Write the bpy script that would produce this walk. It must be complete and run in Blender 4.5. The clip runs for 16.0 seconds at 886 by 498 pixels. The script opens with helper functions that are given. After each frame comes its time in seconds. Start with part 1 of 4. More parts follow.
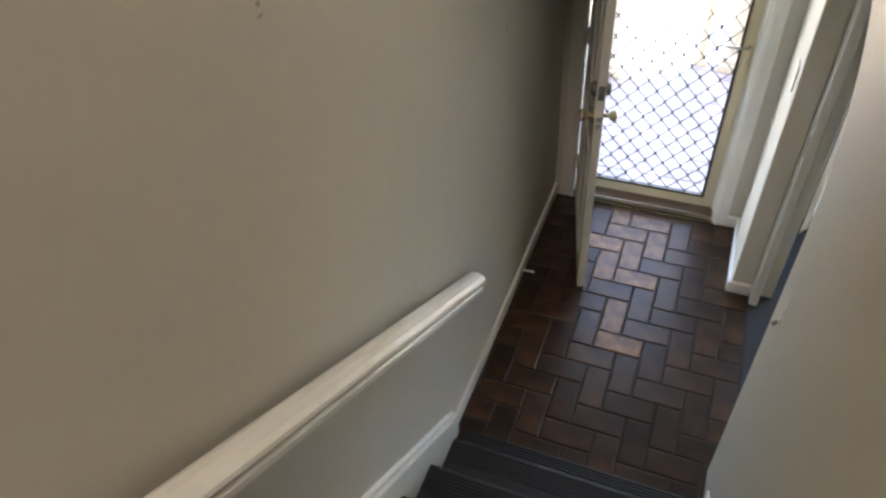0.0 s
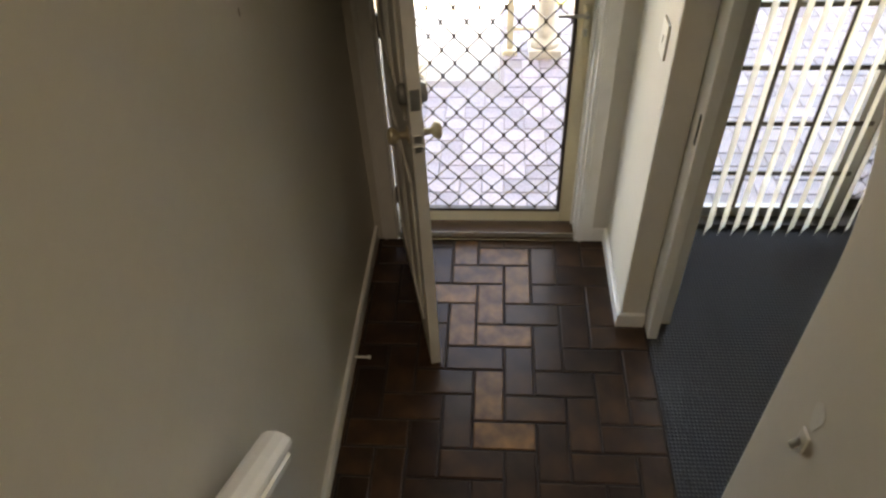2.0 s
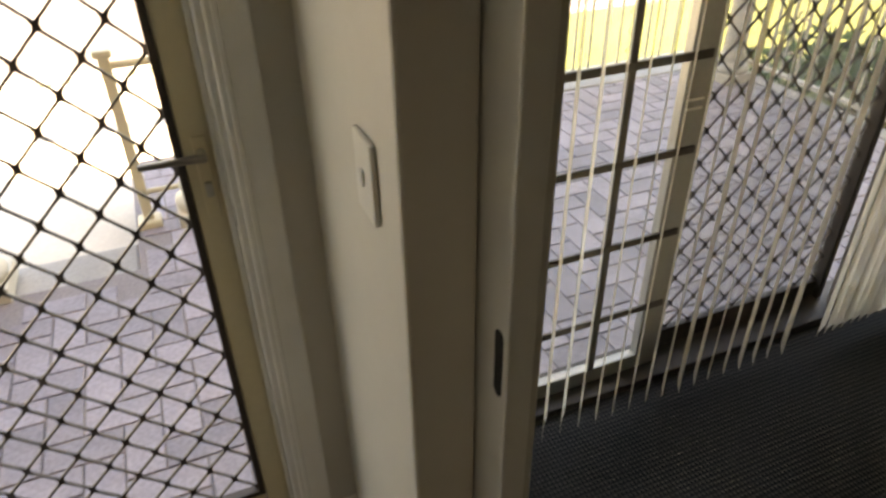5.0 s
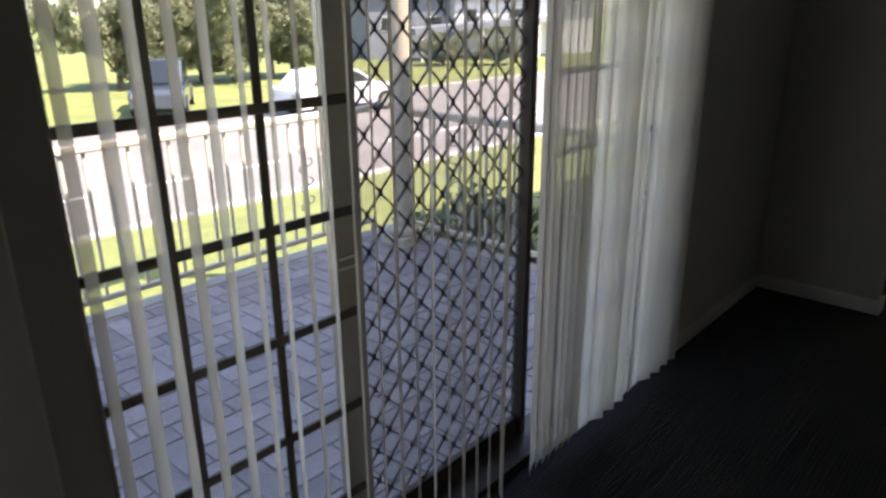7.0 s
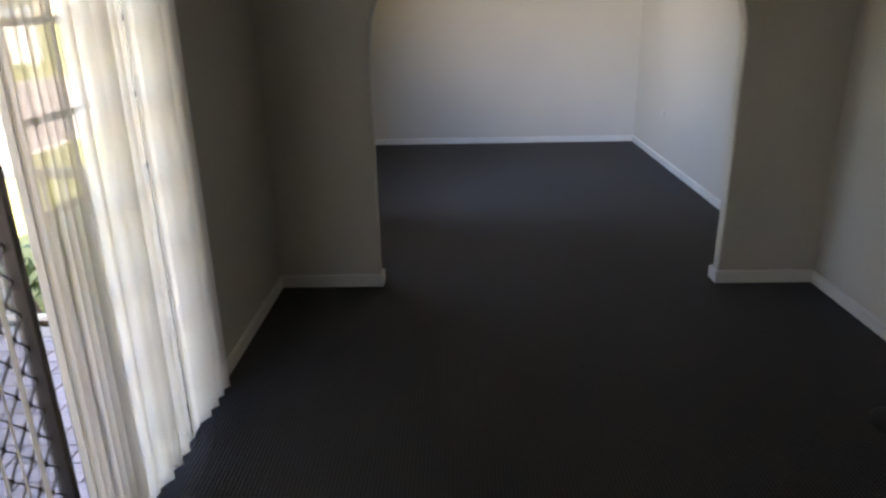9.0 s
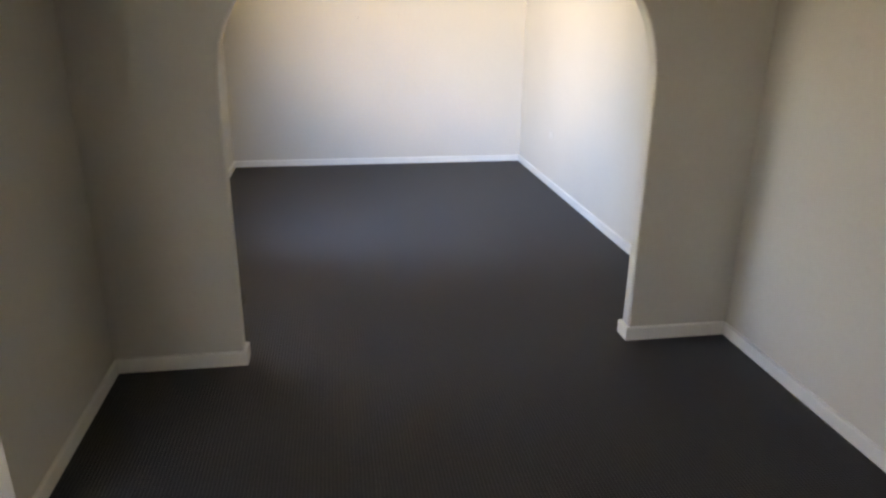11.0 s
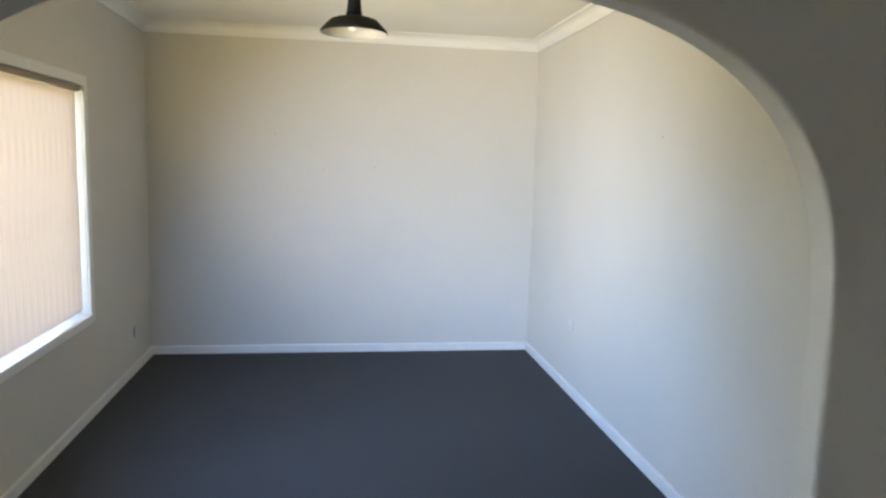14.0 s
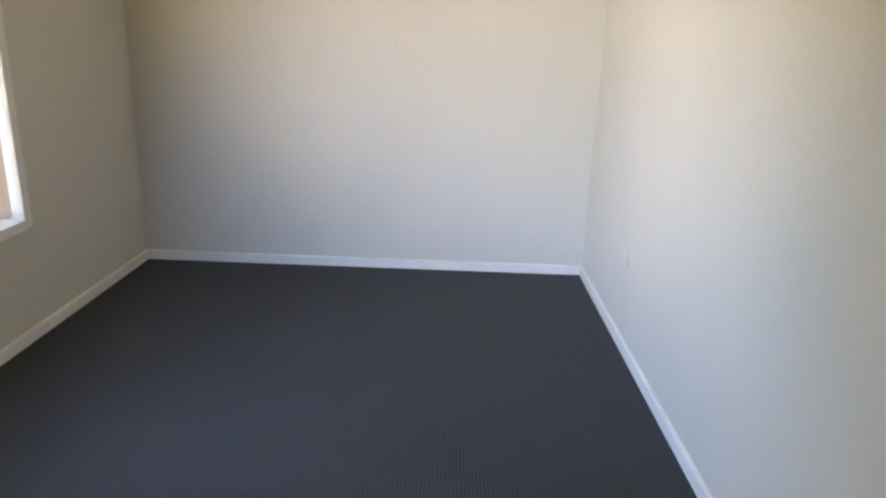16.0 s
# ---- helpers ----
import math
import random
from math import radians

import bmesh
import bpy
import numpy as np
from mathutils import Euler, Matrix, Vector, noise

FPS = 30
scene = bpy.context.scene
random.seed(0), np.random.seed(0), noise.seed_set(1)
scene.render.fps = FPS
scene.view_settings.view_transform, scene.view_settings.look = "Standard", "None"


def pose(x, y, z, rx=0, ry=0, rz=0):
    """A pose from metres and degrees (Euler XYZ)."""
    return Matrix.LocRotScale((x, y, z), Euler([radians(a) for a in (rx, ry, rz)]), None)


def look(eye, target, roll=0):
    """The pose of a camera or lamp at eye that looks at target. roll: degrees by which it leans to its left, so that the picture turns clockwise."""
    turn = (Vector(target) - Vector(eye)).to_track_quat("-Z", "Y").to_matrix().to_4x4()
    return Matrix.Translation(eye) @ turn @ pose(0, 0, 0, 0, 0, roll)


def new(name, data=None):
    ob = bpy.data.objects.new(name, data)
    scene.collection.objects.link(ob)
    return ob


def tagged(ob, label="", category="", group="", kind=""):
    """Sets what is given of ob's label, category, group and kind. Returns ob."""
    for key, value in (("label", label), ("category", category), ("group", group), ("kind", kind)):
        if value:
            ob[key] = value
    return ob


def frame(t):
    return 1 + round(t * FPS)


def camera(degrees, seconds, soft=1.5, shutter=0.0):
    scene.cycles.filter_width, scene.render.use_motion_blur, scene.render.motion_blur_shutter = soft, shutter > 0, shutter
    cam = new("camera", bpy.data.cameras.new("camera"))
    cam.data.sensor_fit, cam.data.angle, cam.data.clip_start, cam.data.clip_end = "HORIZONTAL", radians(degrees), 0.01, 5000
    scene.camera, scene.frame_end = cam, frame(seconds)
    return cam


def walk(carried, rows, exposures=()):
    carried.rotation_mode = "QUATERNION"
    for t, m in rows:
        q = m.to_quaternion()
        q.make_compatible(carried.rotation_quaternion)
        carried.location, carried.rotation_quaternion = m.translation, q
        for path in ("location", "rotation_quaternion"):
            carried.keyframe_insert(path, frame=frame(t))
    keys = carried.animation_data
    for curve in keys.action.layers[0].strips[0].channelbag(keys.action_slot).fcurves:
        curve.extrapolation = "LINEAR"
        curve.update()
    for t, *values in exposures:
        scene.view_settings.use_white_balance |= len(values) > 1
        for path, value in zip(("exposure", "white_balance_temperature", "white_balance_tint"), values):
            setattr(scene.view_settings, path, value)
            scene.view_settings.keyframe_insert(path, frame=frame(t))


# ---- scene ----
cam = camera(65.5, 16.0, soft=2.5, shutter=0.2)
PATH = [
    (0, (0.252, -3.078, 2.779), (-0.36, -1.785, 1.381), -5.2),
    (0.5, (0.125, -2.825, 2.654), (-0.246, -1.452, 1.247), -4.5),
    (1, (0.066, -2.602, 2.551), (-0.18, -1.196, 1.15), -3.8),
    (1.5, (0.085, -2.41, 2.352), (-0.113, -0.976, 0.972), -3.4),
    (2, (0.073, -2.192, 2.207), (-0.077, -0.755, 0.825), -3.4),
    (2.5, (0.057, -2.0, 2.082), (-0.044, -0.557, 0.701), -2.8),
    (3, (0.104, -1.793, 1.963), (0.039, -0.343, 0.586), -2.8),
    (3.5, (0.106, -1.582, 1.81), (0.131, -0.124, 0.442), -2.1),
    (4, (0.168, -1.386, 1.668), (0.228, 0.086, 0.316), -2.1),
    (4.5, (0.269, -1.101, 1.667), (0.586, 0.307, 0.283), -2.2),
    (5, (0.37, -0.971, 1.608), (0.999, 0.567, 0.496), -1.0),
    (7.3, (0.646, -0.861, 1.499), (2.155, 0.295, 0.879), -0.6),
    (7.5, (0.669, -0.836, 1.504), (2.257, 0.209, 0.881), -0.4),
    (8, (0.663, -0.828, 1.516), (2.423, -0.109, 0.895), -1.3),
    (8.5, (0.663, -0.828, 1.598), (2.516, -0.489, 0.925), -0.5),
    (9, (0.673, -0.837, 1.598), (2.557, -0.787, 0.927), -1.2),
    (11.5, (1.609, -0.865, 1.722), (3.474, -1.205, 1.083), 1.1),
    (12, (1.864, -1.05, 1.655), (3.78, -1.374, 1.183), 0.7),
    (12.5, (2.173, -1.054, 1.651), (4.119, -1.404, 1.346), 1.5),
    (13, (2.471, -1.098, 1.612), (4.426, -1.436, 1.364), 1.4),
    (13.5, (2.82, -1.167, 1.641), (4.777, -1.489, 1.387), 1.6),
    (14, (3.152, -1.278, 1.65), (5.113, -1.573, 1.395), 1.6),
    (14.5, (3.525, -1.423, 1.648), (5.482, -1.698, 1.336), 1.9),
    (14.8, (3.687, -1.529, 1.631), (5.634, -1.789, 1.256), 1.7),
    (15, (3.789, -1.621, 1.623), (5.726, -1.866, 1.189), 1.7),
    (15.5, (3.991, -1.824, 1.623), (5.909, -1.982, 1.079), 1.9),
    (16, (4.185, -1.931, 1.619), (6.098, -1.924, 1.033), 2.1),
]
EXPOSURES = [(0.0, 4.75, 7600, 18), (2.0, 4.15, 9600, 19), (3.0, 4.2, 12000, 20), (4.0, 3.9, 13600, 21), (4.6, 3.3, 13200, 20), (5.2, 2.9, 10200, 19), (7.3, 1.85, 7200, 22), (8.1, 2.0, 7300, 24), (8.5, 2.75, 7600, 25), (9.0, 3.45, 7900, 26), (11.3, 4.65, 8500, 28), (12.5, 4.1, 7000, 24), (13.2, 4.35, 6800, 22), (14.0, 4.25, 6800, 21), (15.0, 4.05, 7400, 25), (16.0, 4.25, 7700, 25)]
walk(cam, [(t, look(eye, target, roll)) for t, eye, target, roll in PATH], EXPOSURES)


# ---- sky and sun ----
world = bpy.data.worlds.new("sky")
scene.world = world
world.use_nodes = True
wn, wl = world.node_tree.nodes, world.node_tree.links
sky_tex = wn.new("ShaderNodeTexSky")
sky_tex.sky_type = "NISHITA"
sky_tex.sun_disc = False
sky_tex.sun_elevation = radians(56)
sky_tex.sun_rotation = radians(150)
wn["Background"].inputs["Strength"].default_value = 0.15
wl.new(sky_tex.outputs[0], wn["Background"].inputs["Color"])

sun_data = bpy.data.lights.new("sun", "SUN")
sun_data.energy, sun_data.angle, sun_data.color = 5.0, radians(0.53), (1.0, 0.95, 0.86)
sun = new("sun", sun_data)
sun.matrix_world = look((2.2, -5.2, 8.4), (0.0, 0.0, 0.0))


def area_lamp(name, eye, target, wide, tall, power, colour):
    data = bpy.data.lights.new(name, "AREA")
    data.shape, data.size, data.size_y, data.energy, data.color = "RECTANGLE", wide, tall, power, colour
    ob = new(name, data)
    ob.matrix_world = look(eye, target)
    return ob


# added fill lamp that brightens the stairwell, under an unseen ceiling opening
area_lamp("stair_fill_light", (0.1, -3.9, 5.22), (0.1, -3.85, 2.0), 0.7, 0.95, 1.9, (1.0, 0.97, 0.93))
# added lamps: blue for sky, yellow for lawn bounce, in the unseen bare glazing
area_lamp("room_sky_light", (5.28, 0.262, 1.70), (8.8, -2.75, 0.15), 0.95, 0.62, 2.9, (0.24, 0.51, 1.0)).data.spread = radians(86)
area_lamp("room_lawn_light", (5.28, 0.262, 1.02), (8.9, -2.6, 3.0), 0.95, 0.62, 1.55, (1.0, 0.85, 0.30)).data.spread = radians(84)


# ---- materials ----
def material(name, colour, rough=0.6, metal=0.0, grain=0.0, grain_scale=60.0, stain=0.0, stain_scale=2.0, bump=0.0, bump_scale=80.0,
             spread=0.0, island=0.0, coat=0.0, stretch=(1, 1, 1), second=None):
    """A surface with variation at two scales: fine grain and broad stains, and fine relief."""
    m = bpy.data.materials.new(name)
    m.use_nodes = True
    n, l = m.node_tree.nodes, m.node_tree.links
    b = n["Principled BSDF"]
    b.inputs["Roughness"].default_value = rough
    b.inputs["Metallic"].default_value = metal
    b.inputs["Coat Weight"].default_value = coat
    where = n.new("ShaderNodeTexCoord")
    mapping = n.new("ShaderNodeMapping")
    mapping.inputs["Scale"].default_value = stretch
    l.new(where.outputs["Object"], mapping.inputs["Vector"])
    dark = [c * (1 - grain) for c in colour]
    fine = n.new("ShaderNodeTexNoise")
    fine.inputs["Scale"].default_value, fine.inputs["Detail"].default_value = grain_scale, 4
    l.new(mapping.outputs[0], fine.inputs["Vector"])
    mix = n.new("ShaderNodeMix")
    mix.data_type = "RGBA"
    mix.inputs[6].default_value = (*(second or dark), 1)
    mix.inputs[7].default_value = (*colour, 1)
    ramp = n.new("ShaderNodeMapRange")
    ramp.inputs[1].default_value, ramp.inputs[2].default_value = 0.35, 0.65
    l.new(fine.outputs[0], ramp.inputs[0])
    l.new(ramp.outputs[0], mix.inputs[0])
    broad = n.new("ShaderNodeTexNoise")
    broad.inputs["Scale"].default_value, broad.inputs["Detail"].default_value = stain_scale, 5
    l.new(mapping.outputs[0], broad.inputs["Vector"])
    fade = n.new("ShaderNodeMapRange")
    fade.inputs[1].default_value, fade.inputs[2].default_value = 0.3, 0.7
    fade.inputs[3].default_value, fade.inputs[4].default_value = 1 - stain, 1 + stain * 0.4
    l.new(broad.outputs[0], fade.inputs[0])
    hsv = n.new("ShaderNodeHueSaturation")
    l.new(mix.outputs[2], hsv.inputs["Color"])
    value = fade.outputs[0]
    if spread or island:
        vary = n.new("ShaderNodeMapRange")
        vary.inputs[3].default_value, vary.inputs[4].default_value = 1 - (spread or island), 1 + (spread or island)
        if spread:
            l.new(n.new("ShaderNodeObjectInfo").outputs["Random"], vary.inputs[0])
        else:
            l.new(n.new("ShaderNodeNewGeometry").outputs["Random Per Island"], vary.inputs[0])
        times = n.new("ShaderNodeMath")
        times.operation = "MULTIPLY"
        l.new(value, times.inputs[0])
        l.new(vary.outputs[0], times.inputs[1])
        value = times.outputs[0]
    l.new(value, hsv.inputs["Value"])
    l.new(hsv.outputs[0], b.inputs["Base Color"])
    if bump:
        rough_tex = n.new("ShaderNodeTexNoise")
        rough_tex.inputs["Scale"].default_value, rough_tex.inputs["Detail"].default_value = bump_scale, 3
        l.new(mapping.outputs[0], rough_tex.inputs["Vector"])
        bn = n.new("ShaderNodeBump")
        bn.inputs["Strength"].default_value, bn.inputs["Distance"].default_value = bump, 0.004
        l.new(rough_tex.outputs[0], bn.inputs["Height"])
        l.new(bn.outputs[0], b.inputs["Normal"])
    return m


def translucent(m, amount, colour, sheer_share=0.0):
    """Let light shine through a thin sheet, and a little of the view through its weave."""
    n, l = m.node_tree.nodes, m.node_tree.links
    sheer, mix = n.new("ShaderNodeBsdfTranslucent"), n.new("ShaderNodeMixShader")
    sheer.inputs["Color"].default_value = (*colour, 1)
    mix.inputs[0].default_value = amount
    l.new(n["Principled BSDF"].outputs[0], mix.inputs[1])
    l.new(sheer.outputs[0], mix.inputs[2])
    out = mix.outputs[0]
    if sheer_share:
        see, weave = n.new("ShaderNodeBsdfTransparent"), n.new("ShaderNodeMixShader")
        weave.inputs[0].default_value = sheer_share
        l.new(out, weave.inputs[1])
        l.new(see.outputs[0], weave.inputs[2])
        out = weave.outputs[0]
    l.new(out, n["Material Output"].inputs["Surface"])
    return m


def clear_glass(name):
    m = bpy.data.materials.new(name)
    m.use_nodes = True
    n, l = m.node_tree.nodes, m.node_tree.links
    see, shine, mix = n.new("ShaderNodeBsdfTransparent"), n.new("ShaderNodeBsdfGlossy"), n.new("ShaderNodeMixShader")
    see.inputs["Color"].default_value = (0.93, 0.95, 0.95, 1)
    shine.inputs["Roughness"].default_value = 0.03
    edge, curve, scale = n.new("ShaderNodeLayerWeight"), n.new("ShaderNodeMath"), n.new("ShaderNodeMath")
    curve.operation, scale.operation = "POWER", "MULTIPLY"
    curve.inputs[1].default_value, scale.inputs[1].default_value = 4.0, 0.5
    l.new(edge.outputs["Facing"], curve.inputs[0])
    l.new(curve.outputs[0], scale.inputs[0])
    l.new(scale.outputs[0], mix.inputs[0])
    l.new(see.outputs[0], mix.inputs[1])
    l.new(shine.outputs[0], mix.inputs[2])
    l.new(mix.outputs[0], n["Material Output"].inputs["Surface"])
    return m


def carpet_material(name):
    """Low loop pile in rows of small ribs."""
    m = material(name, (0.0276, 0.0270, 0.0285), rough=0.8, grain=0.35, grain_scale=320, stain=0.12, stain_scale=1.3)
    n, l = m.node_tree.nodes, m.node_tree.links
    where = n.new("ShaderNodeTexCoord")
    heights = []
    for axis, period in (("X", 0.0131), ("Y", 0.0151)):
        wave = n.new("ShaderNodeTexWave")
        wave.bands_direction = axis
        wave.inputs["Scale"].default_value = 0.314 / period
        wave.inputs["Distortion"].default_value = 0.7
        wave.inputs["Detail"].default_value = 1
        wave.inputs["Detail Scale"].default_value = 3
        l.new(where.outputs["Object"], wave.inputs["Vector"])
        heights.append(wave.outputs["Fac"])
    add = n.new("ShaderNodeMath")
    add.operation = "MULTIPLY"
    l.new(heights[0], add.inputs[0])
    l.new(heights[1], add.inputs[1])
    bn = n.new("ShaderNodeBump")
    bn.inputs["Strength"].default_value, bn.inputs["Distance"].default_value = 1.0, 0.004
    l.new(add.outputs[0], bn.inputs["Height"])
    l.new(bn.outputs[0], n["Principled BSDF"].inputs["Normal"])
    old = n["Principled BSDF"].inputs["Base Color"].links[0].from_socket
    # rib gaps darker, tops lighter: shade between the ribs put into the colour
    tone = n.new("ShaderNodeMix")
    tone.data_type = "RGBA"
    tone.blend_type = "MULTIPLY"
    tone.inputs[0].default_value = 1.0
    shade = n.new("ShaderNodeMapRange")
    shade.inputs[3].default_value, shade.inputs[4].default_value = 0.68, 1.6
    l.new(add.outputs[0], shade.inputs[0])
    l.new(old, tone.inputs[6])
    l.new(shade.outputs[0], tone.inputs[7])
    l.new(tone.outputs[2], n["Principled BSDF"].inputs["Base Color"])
    n["Principled BSDF"].inputs["Sheen Weight"].default_value = 0.04
    return m


WALL = material("wall_paint", (0.60, 0.57, 0.505), rough=0.55, grain=0.02, grain_scale=30, stain=0.05, stain_scale=0.9, bump=0.05, bump_scale=140)
CEIL = material("ceiling_paint", (0.78, 0.77, 0.74), rough=0.8, grain=0.02, stain=0.03, bump=0.05)
TRIM = material("white_gloss_trim", (0.76, 0.745, 0.70), rough=0.3, grain=0.03, grain_scale=20, stain=0.06, stain_scale=4, bump=0.05, bump_scale=60)
DOOR = material("door_paint", (0.74, 0.72, 0.66), rough=0.35, grain=0.03, grain_scale=25, stain=0.07, stain_scale=3, bump=0.06)
CREAM = material("cream_powder_coat", (0.66, 0.58, 0.40), rough=0.4, grain=0.03, stain=0.05)
BRONZE = material("bronze_grille", (0.075, 0.060, 0.050), rough=0.4, metal=0.4, grain=0.1)
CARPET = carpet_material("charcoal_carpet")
TILE = material("glazed_clay_tile", (0.054, 0.027, 0.014), rough=0.3, grain=0.3, grain_scale=9, stain=0.3, stain_scale=5, bump=0.18, bump_scale=22, spread=0.35, second=(0.029, 0.016, 0.010))
# orange-brown copy of the tile: the doorway's sheen put into the colour
TILE_SHEEN = material("door_sheen_clay_tile", (0.19, 0.098, 0.042), rough=0.27, grain=0.4, grain_scale=16, stain=0.35, stain_scale=8, bump=0.22, bump_scale=30, spread=0.3, second=(0.11, 0.06, 0.034))
for glazed in (TILE, TILE_SHEEN):
    glazed.node_tree.nodes["Principled BSDF"].inputs["Specular IOR Level"].default_value = 0.3
GROUT = material("dark_grout", (0.030, 0.021, 0.017), rough=0.9, grain=0.4, grain_scale=150, bump=0.4)
RUBBER = material("black_rubber", (0.009, 0.009, 0.010), rough=0.6, grain=0.3, grain_scale=90, stain=0.2, stain_scale=6, bump=0.2)
SLAT = translucent(material("blind_fabric", (0.74, 0.70, 0.62), rough=0.8, grain=0.05, grain_scale=220, stain=0.03, bump=0.05, bump_scale=300), 0.62, (0.97, 0.915, 0.81), 0.15)
SLAT_BEIGE = translucent(material("beige_blind_fabric", (0.60, 0.48, 0.38), rough=0.85, grain=0.22, grain_scale=55, stain=0.03, bump=0.05, bump_scale=300, stretch=(1, 1, 0.05)), 0.42, (0.64, 0.50, 0.40))
BEIGE = material("beige_aluminium", (0.34, 0.27, 0.19), rough=0.5, grain=0.05)
SCUFF = material("plaster_scuff", (0.38, 0.34, 0.29), rough=0.9, grain=0.3, grain_scale=200)
ALU = material("silver_aluminium", (0.40, 0.385, 0.35), rough=0.4, metal=0.7, grain=0.05, stain=0.08)
DARKALU = material("dark_bronze_aluminium", (0.060, 0.048, 0.040), rough=0.45, metal=0.3, grain=0.1, stain=0.1)
BARS = material("brown_glazing_bar", (0.10, 0.082, 0.066), rough=0.5, metal=0.2, grain=0.1, stain=0.1)
PLATE = material("aged_white_plastic", (0.62, 0.60, 0.55), rough=0.4, grain=0.02, stain=0.05)
KNOB = material("aged_brass_knob", (0.46, 0.40, 0.28), rough=0.3, metal=0.35, grain=0.04, stain=0.1)
GLASS = clear_glass("window_glass")


def fly_wire(name):
    """Fine grey insect mesh: mostly open, with a pale veil."""
    m = material(name, (0.62, 0.66, 0.72), rough=0.8, grain=0.15, grain_scale=40, stain=0.15, stain_scale=2)
    n, l = m.node_tree.nodes, m.node_tree.links
    see, mix = n.new("ShaderNodeBsdfTransparent"), n.new("ShaderNodeMixShader")
    mix.inputs[0].default_value = 0.72
    l.new(n["Principled BSDF"].outputs[0], mix.inputs[1])
    l.new(see.outputs[0], mix.inputs[2])
    l.new(mix.outputs[0], n["Material Output"].inputs["Surface"])
    return m


FLYWIRE = fly_wire("insect_mesh")
CHROME = material("brushed_steel", (0.55, 0.53, 0.48), rough=0.28, metal=0.9, grain=0.06)
WHITEPLASTIC = material("white_plastic", (0.74, 0.72, 0.66), rough=0.35, grain=0.02, stain=0.05)
LINING = material("aged_enamel_lining", (0.40, 0.39, 0.36), rough=0.6, grain=0.15, grain_scale=60, stain=0.2, stain_scale=12)
BLACKMETAL = material("black_enamel", (0.006, 0.0065, 0.007), rough=0.6, grain=0.2)
BLACKMETAL.node_tree.nodes["Principled BSDF"].inputs["Specular IOR Level"].default_value = 0.15
PATCH = material("wall_filler", (0.68, 0.66, 0.60), rough=0.7, grain=0.06, grain_scale=90, stain=0.06, bump=0.2)
LOCKGREY = material("satin_lock_plate", (0.24, 0.24, 0.225), rough=0.45, metal=0.5, grain=0.1, stain=0.15)
SOCKET = material("dark_slot", (0.02, 0.018, 0.015), rough=0.8, grain=0.2)
PAVER = material("clay_paver", (0.31, 0.27, 0.295), rough=0.5, grain=0.25, grain_scale=55, stain=0.2, stain_scale=5, bump=0.3, spread=0.22)
PAVERS = material("clay_paver_field", (0.31, 0.27, 0.295), rough=0.5, grain=0.25, grain_scale=55, stain=0.2, stain_scale=5, bump=0.3, island=0.22)
BEDDING = material("paver_joint_sand", (0.27, 0.24, 0.24), rough=0.95, grain=0.3, grain_scale=120)
CONCRETE = material("concrete", (0.42, 0.40, 0.37), rough=0.85, grain=0.15, grain_scale=70, stain=0.2, stain_scale=3, bump=0.3)
GRASS = material("lawn", (0.22, 0.25, 0.07), rough=0.9, grain=0.45, grain_scale=24, stain=0.3, stain_scale=0.5, bump=1.0, bump_scale=40)
ROAD = material("asphalt", (0.23, 0.21, 0.20), rough=0.85, grain=0.3, grain_scale=90, stain=0.2, stain_scale=0.6, bump=0.4)
IRON = material("cream_painted_iron", (0.62, 0.57, 0.47), rough=0.45, grain=0.05, stain=0.1, stain_scale=5)
BRICK = material("facade_brick", (0.33, 0.20, 0.14), rough=0.85, grain=0.3, grain_scale=30, stain=0.2, stain_scale=2, bump=0.4)
RENDER_WHITE = material("white_render", (0.74, 0.74, 0.72), rough=0.8, grain=0.05, stain=0.08, stain_scale=0.7)
RENDER_GREY = material("grey_cladding", (0.20, 0.22, 0.25), rough=0.7, grain=0.08, stain=0.1, stain_scale=0.6)
ROOF = material("roof_steel", (0.10, 0.11, 0.13), rough=0.5, metal=0.2, grain=0.1, stain=0.1)
TERRACOTTA = material("terracotta_roof", (0.35, 0.16, 0.09), rough=0.8, grain=0.2, stain=0.2)
BARK = material("bark", (0.16, 0.12, 0.09), rough=0.95, grain=0.4, grain_scale=20, stain=0.3, bump=0.8, stretch=(1, 1, 0.2))
# leaves paled and made translucent: distant haze put into their colour
LEAF = translucent(material("hazed_eucalypt_leaves", (0.22, 0.235, 0.15), rough=0.8, grain=0.2, grain_scale=3, stain=0.2, island=0.18), 0.45, (0.34, 0.35, 0.20))
SHRUB = material("shrub_leaves", (0.085, 0.17, 0.05), rough=0.5, grain=0.2, grain_scale=8, stain=0.2, island=0.45)
CARWHITE = material("white_car_paint", (0.75, 0.75, 0.75), rough=0.2, coat=0.6, stain=0.03)
CARDARK = material("dark_car_paint", (0.05, 0.06, 0.075), rough=0.2, coat=0.6, stain=0.05)
CARGLASS = material("tinted_car_glass", (0.02, 0.025, 0.03), rough=0.08, stain=0.1)
TYRE = material("tyre_rubber", (0.02, 0.02, 0.02), rough=0.85, grain=0.2)


# ---- building blocks ----
def box(bm, x0, x1, y0, y1, z0, z1, turn=None):
    m = Matrix.Translation(((x0 + x1) / 2, (y0 + y1) / 2, (z0 + z1) / 2)) @ Matrix.Diagonal((x1 - x0, y1 - y0, z1 - z0, 1))
    return bmesh.ops.create_cube(bm, size=1, matrix=(turn @ m) if turn else m)["verts"]


